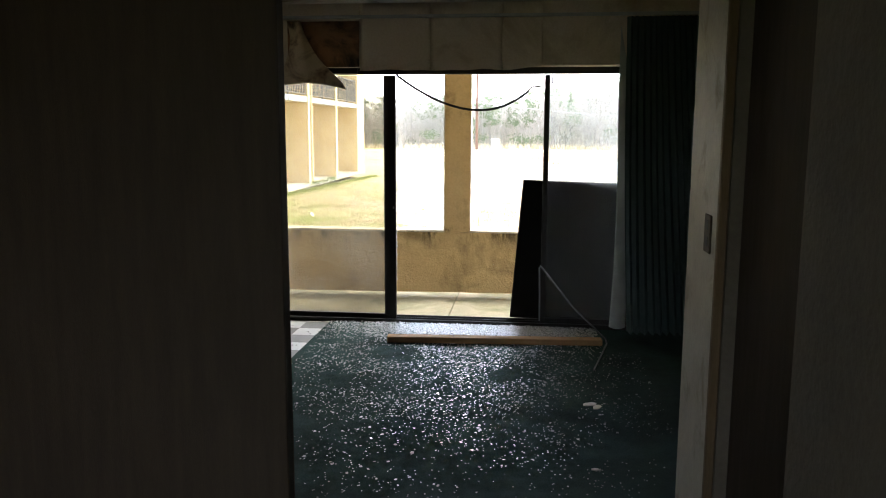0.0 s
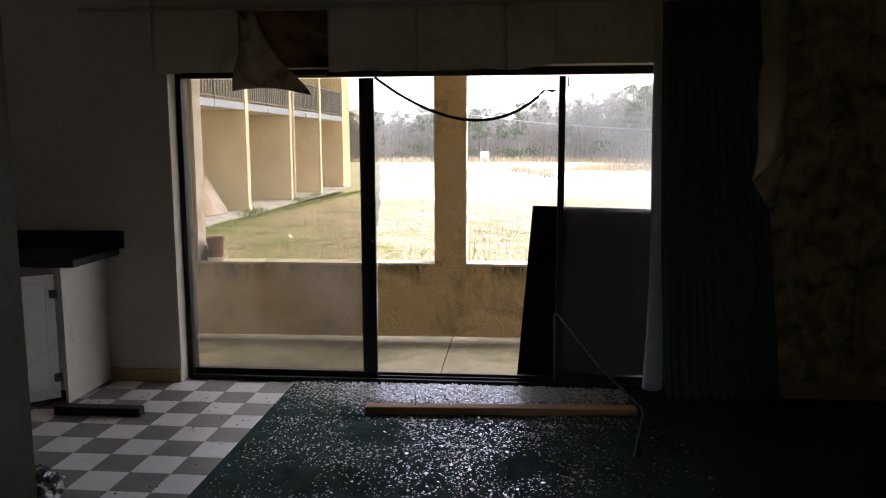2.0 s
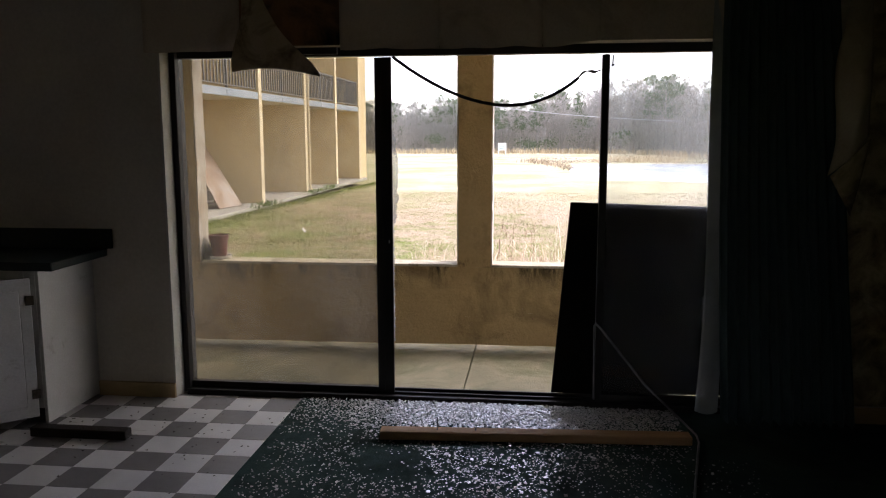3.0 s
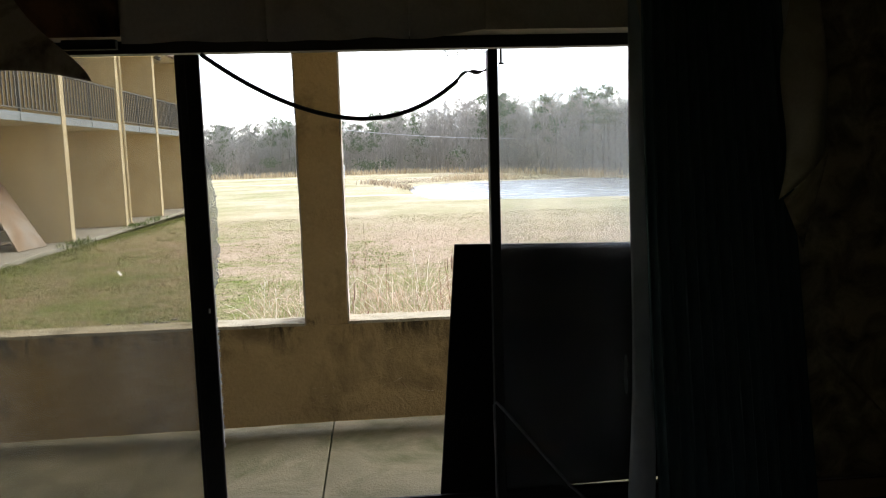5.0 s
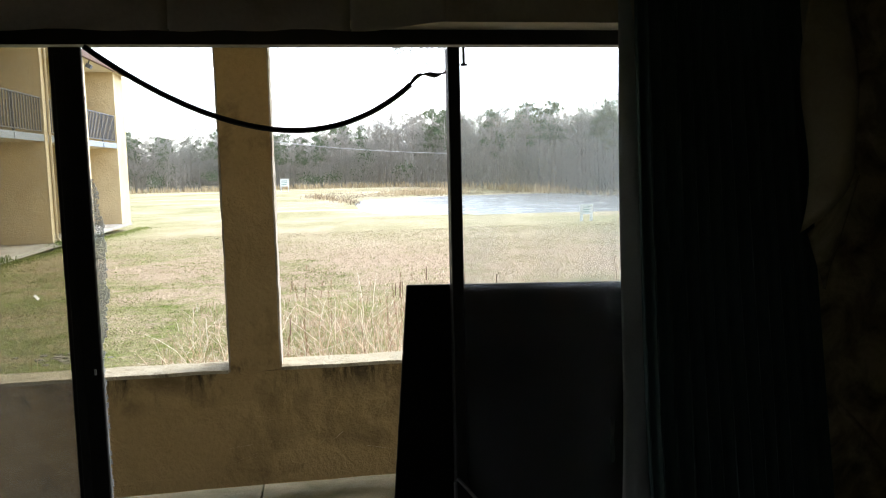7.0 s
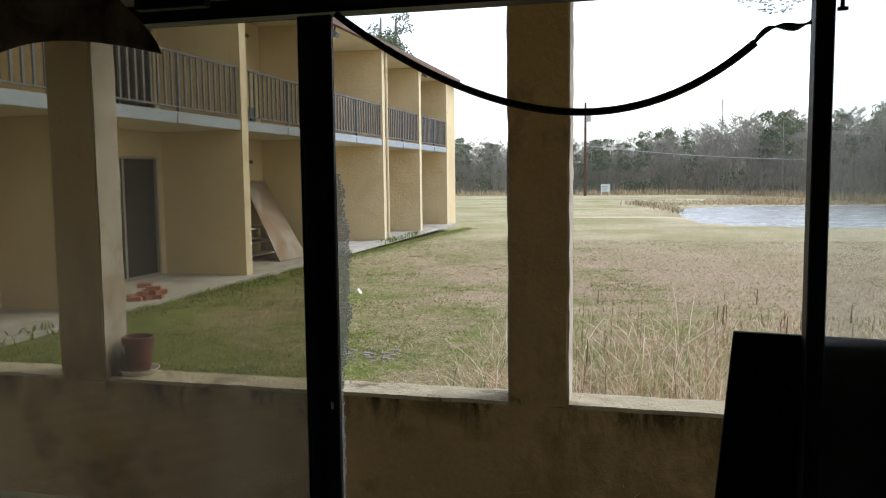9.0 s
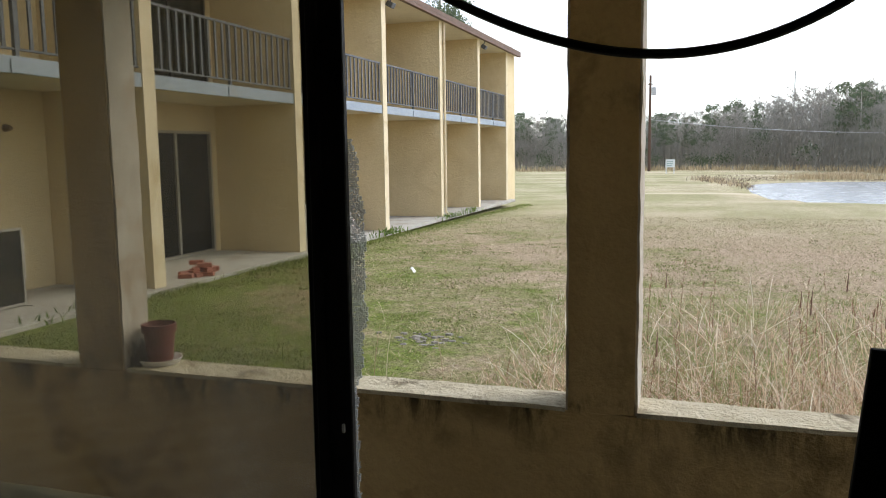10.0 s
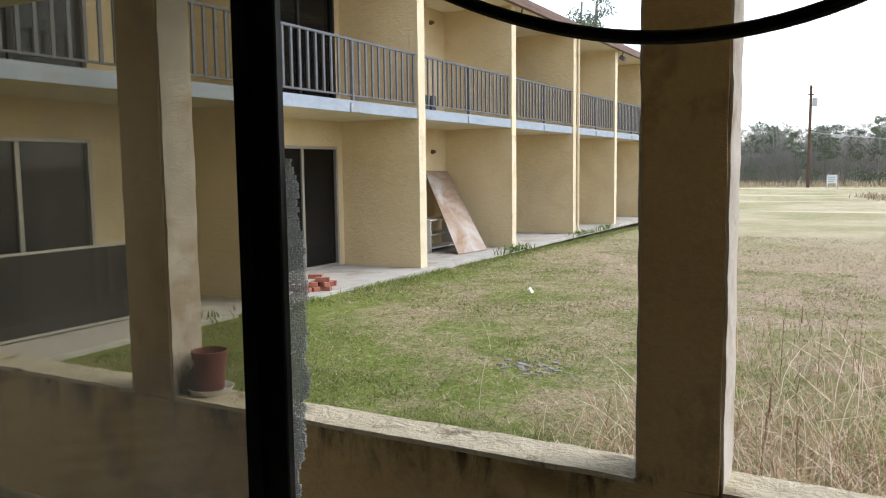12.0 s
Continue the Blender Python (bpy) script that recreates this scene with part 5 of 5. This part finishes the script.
for _ in range(210):     # taller red-brown stalks with feathery heads
    x, y = rs.uniform(0.3, 5.0), 2.4 + 3.6 * rs.random()
    if noise.noise((x * 0.9, y * 0.9, 15)) < rs.uniform(-0.2, 0.25):
        continue
    h = rs.uniform(0.45, 0.85)
    a, ln = rs.uniform(0, 6.28), rs.uniform(0.03, 0.16)
    blade(tv, tf, x, y, land(x, y) - 0.01, h, 0.0026, ln, a, 3)
    for _ in range(rs.randint(3, 8)):
        u = rs.uniform(0.5, 0.97)
        p = Vector((x + math.cos(a) * ln * u * u, y + math.sin(a) * ln * u * u, land(x, y) + h * u * 0.97))
        b = rs.uniform(0, 6.28)
        stick(tv, tf, p, p + Vector((math.cos(b) * 0.012, math.sin(b) * 0.012, rs.uniform(0.03, 0.07))), 0.0028, 0.0012)
    if rs.random() < 0.10:
        p = Vector((x + math.cos(a) * ln * 0.85, y + math.sin(a) * ln * 0.85, land(x, y) + h * 0.86))
        stick(hv, hf, p, p + Vector((0.003, 0, 0.13)), 0.0065, 0.003)
for _ in range(9):      # single long straws that stand up out of the lawn
    x, y = rs.uniform(-3.4, -0.3), rs.uniform(2.0, 6.5)
    blade(sv, sf, x, y, land(x, y) - 0.01, rs.uniform(0.35, 0.7), 0.0024, rs.uniform(0.05, 0.25), rs.uniform(0, 6.28), 4)
tagged(raw("tall_dry_grass", sv, sf, M_sedge), "tall straw-coloured dry grass beyond the parapet", "grass", kind="stuff")
tagged(raw("tall_stalks", tv, tf, M_stalk), "red-brown feathery stalks above dry grass", "grass", kind="stuff")
tagged(raw("green_undergrowth", gv3, gf3, M_green), "green growth at the foot of dry grass", "grass", kind="stuff")
tagged(raw("seed_heads", hv, hf, M_seed), "dark brown seed heads on dry stalks", "grass", kind="stuff")
rv, rf = [], []
mv, mf = [], []
for _ in range(1500):    # reed islet beyond the open water
    x, y = 9.2 + rs.gauss(0, 1.5), 60.0 + rs.gauss(0, 1.2)
    h = rs.uniform(0.2, 0.65)
    blade(rv, rf, x, y, land(x, y) - 0.02, h, 0.03, 0.4 * h, rs.uniform(0, 6.28), 2)
for _ in range(900):    # brushy growth on the bank that runs down to the water
    u = rs.random() ** 1.3
    x, y = 0.4 + 3.6 * u + rs.gauss(0, 0.4), 58 - 19 * u + rs.gauss(0, 1.0)
    h = rs.uniform(0.10, 0.50) * (1.1 - 0.75 * u)
    V, F = (mv, mf) if rs.random() < 0.6 else (rv, rf)
    blade(V, F, x, y, land(x, y) - 0.02, h, 0.025, 0.5 * h, rs.uniform(0, 6.28), 2)
for _ in range(15000):    # brown marsh between the water and the woods
    x, y = rs.uniform(1.5, 45), rs.uniform(52.2, 70)
    if noise.noise((x * 0.12, y * 0.5, 3)) < -0.12:
        continue
    h = rs.uniform(0.02, 0.13)
    blade(mv, mf, x, y, land(x, y) - 0.02, h, 0.035, 0.4 * h, rs.uniform(0, 6.28), 2)
tagged(raw("marsh_growth", mv, mf, M_marsh), "dull brown marsh growth behind the pond", "reeds", kind="stuff")
for _ in range(3200):    # dry fringe under the trees
    az = rs.uniform(-20, 30)
    d, _h = woods_edge(az)
    d -= rs.uniform(0.5, 5)
    x, y = 0.8 + d * math.sin(radians(az)), -2 + d * math.cos(radians(az))
    h = rs.uniform(0.3, 0.9)
    blade(rv, rf, x, y, land(x, y) - 0.02, h, 0.05, 0.3 * h, rs.uniform(0, 6.28), 2)
tagged(raw("reeds", rv, rf, M_reed), "pale dry reeds round the pond", "reeds", kind="stuff")
wv, wf = [], []
for cx, cy, n in ((-5.70, 14.3, 130), (-5.70, 18.7, 120), (-5.72, 20.6, 90), (-5.75, 5.2, 60)):
    for _ in range(n):
        blade(wv, wf, cx + rs.gauss(0, 0.10), cy + rs.gauss(0, 0.45), -0.16, rs.uniform(0.05, 0.17), 0.014, rs.uniform(0.03, 0.14), rs.uniform(0, 6.28), 3)
tagged(raw("weeds", wv, wf, M_leaf), "leafy green weeds at the patio's edge", "weeds", kind="stuff")
tagged(part("litter_scrap", sheet(lambda u, v: (-3.18 + 0.09 * u, 8.9 + 0.07 * v, -0.10 + 0.03 * math.sin(u * 5) + 0.02 * v), 5, 4, 0.002), M_scrap), "white scrap of litter on the lawn", "litter")
cv, cf = [], []
for _ in range(45):     # broken concrete trodden into the lawn
    x, y, r = -1.58 + rs.gauss(0, 0.16), 5.33 + rs.gauss(0, 0.14), rs.uniform(0.012, 0.045)
    n0, a0 = len(cv), rs.uniform(0, 6.28)
    zc = land(x, y) + rs.uniform(-0.016, 0.0)
    for dz, q in ((0.0, 1.0), (0.018, 0.8)):
        for k in range(5):
            a = a0 + k * 1.2566
            cv.append((x + q * r * math.cos(a) * 1.4, y + q * r * math.sin(a), zc + dz + rs.uniform(-0.003, 0.003)))
    cf += [tuple(n0 + 5 + k for k in range(5))] + [(n0 + k, n0 + (k + 1) % 5, n0 + 5 + (k + 1) % 5, n0 + 5 + k) for k in range(5)]
tagged(raw("concrete_chips", cv, cf, M_lump), "grey broken concrete chips trodden into the lawn", "debris", kind="stuff")

# ---- floor tiles, each a piece ----
TS = 0.2085
TD = 0.2128
EDGE_X, EDGE_Y = -0.440, -0.10
cuts_x = [EDGE_X] + [-0.630 - TS * k for k in range(13)] + [-3.398]
cuts_y = [EDGE_Y] + [-0.131 - TD * k for k in range(18)] + [-3.918]
tile_meshes = {}
for i, (xb, xa) in enumerate(zip(cuts_x, cuts_x[1:])):
    for j, (yb, ya) in enumerate(zip(cuts_y, cuts_y[1:])):
        if xb > -1.21 and yb > -0.161:
            pass
        elif yb > -0.161:
            yb = -0.161
        w, d = round(xb - xa, 4), round(yb - ya, 4)
        if w < 0.02 or d < 0.02:
            continue
        key = (w, d, (i + j) % 2)
        if key not in tile_meshes:
            tile_meshes[key] = mesh_of("tile", boxes((0.0008, w - 0.0008, 0.0008, d - 0.0008, -0.0112, 0.0)), (M_tile_white, M_tile_grey)[key[2]], 0.0006)
        t = new("tile", tile_meshes[key])
        t.parent = floor
        t.matrix_world = Matrix.Translation((xa, ya, rs.uniform(-0.0006, 0.0004)))
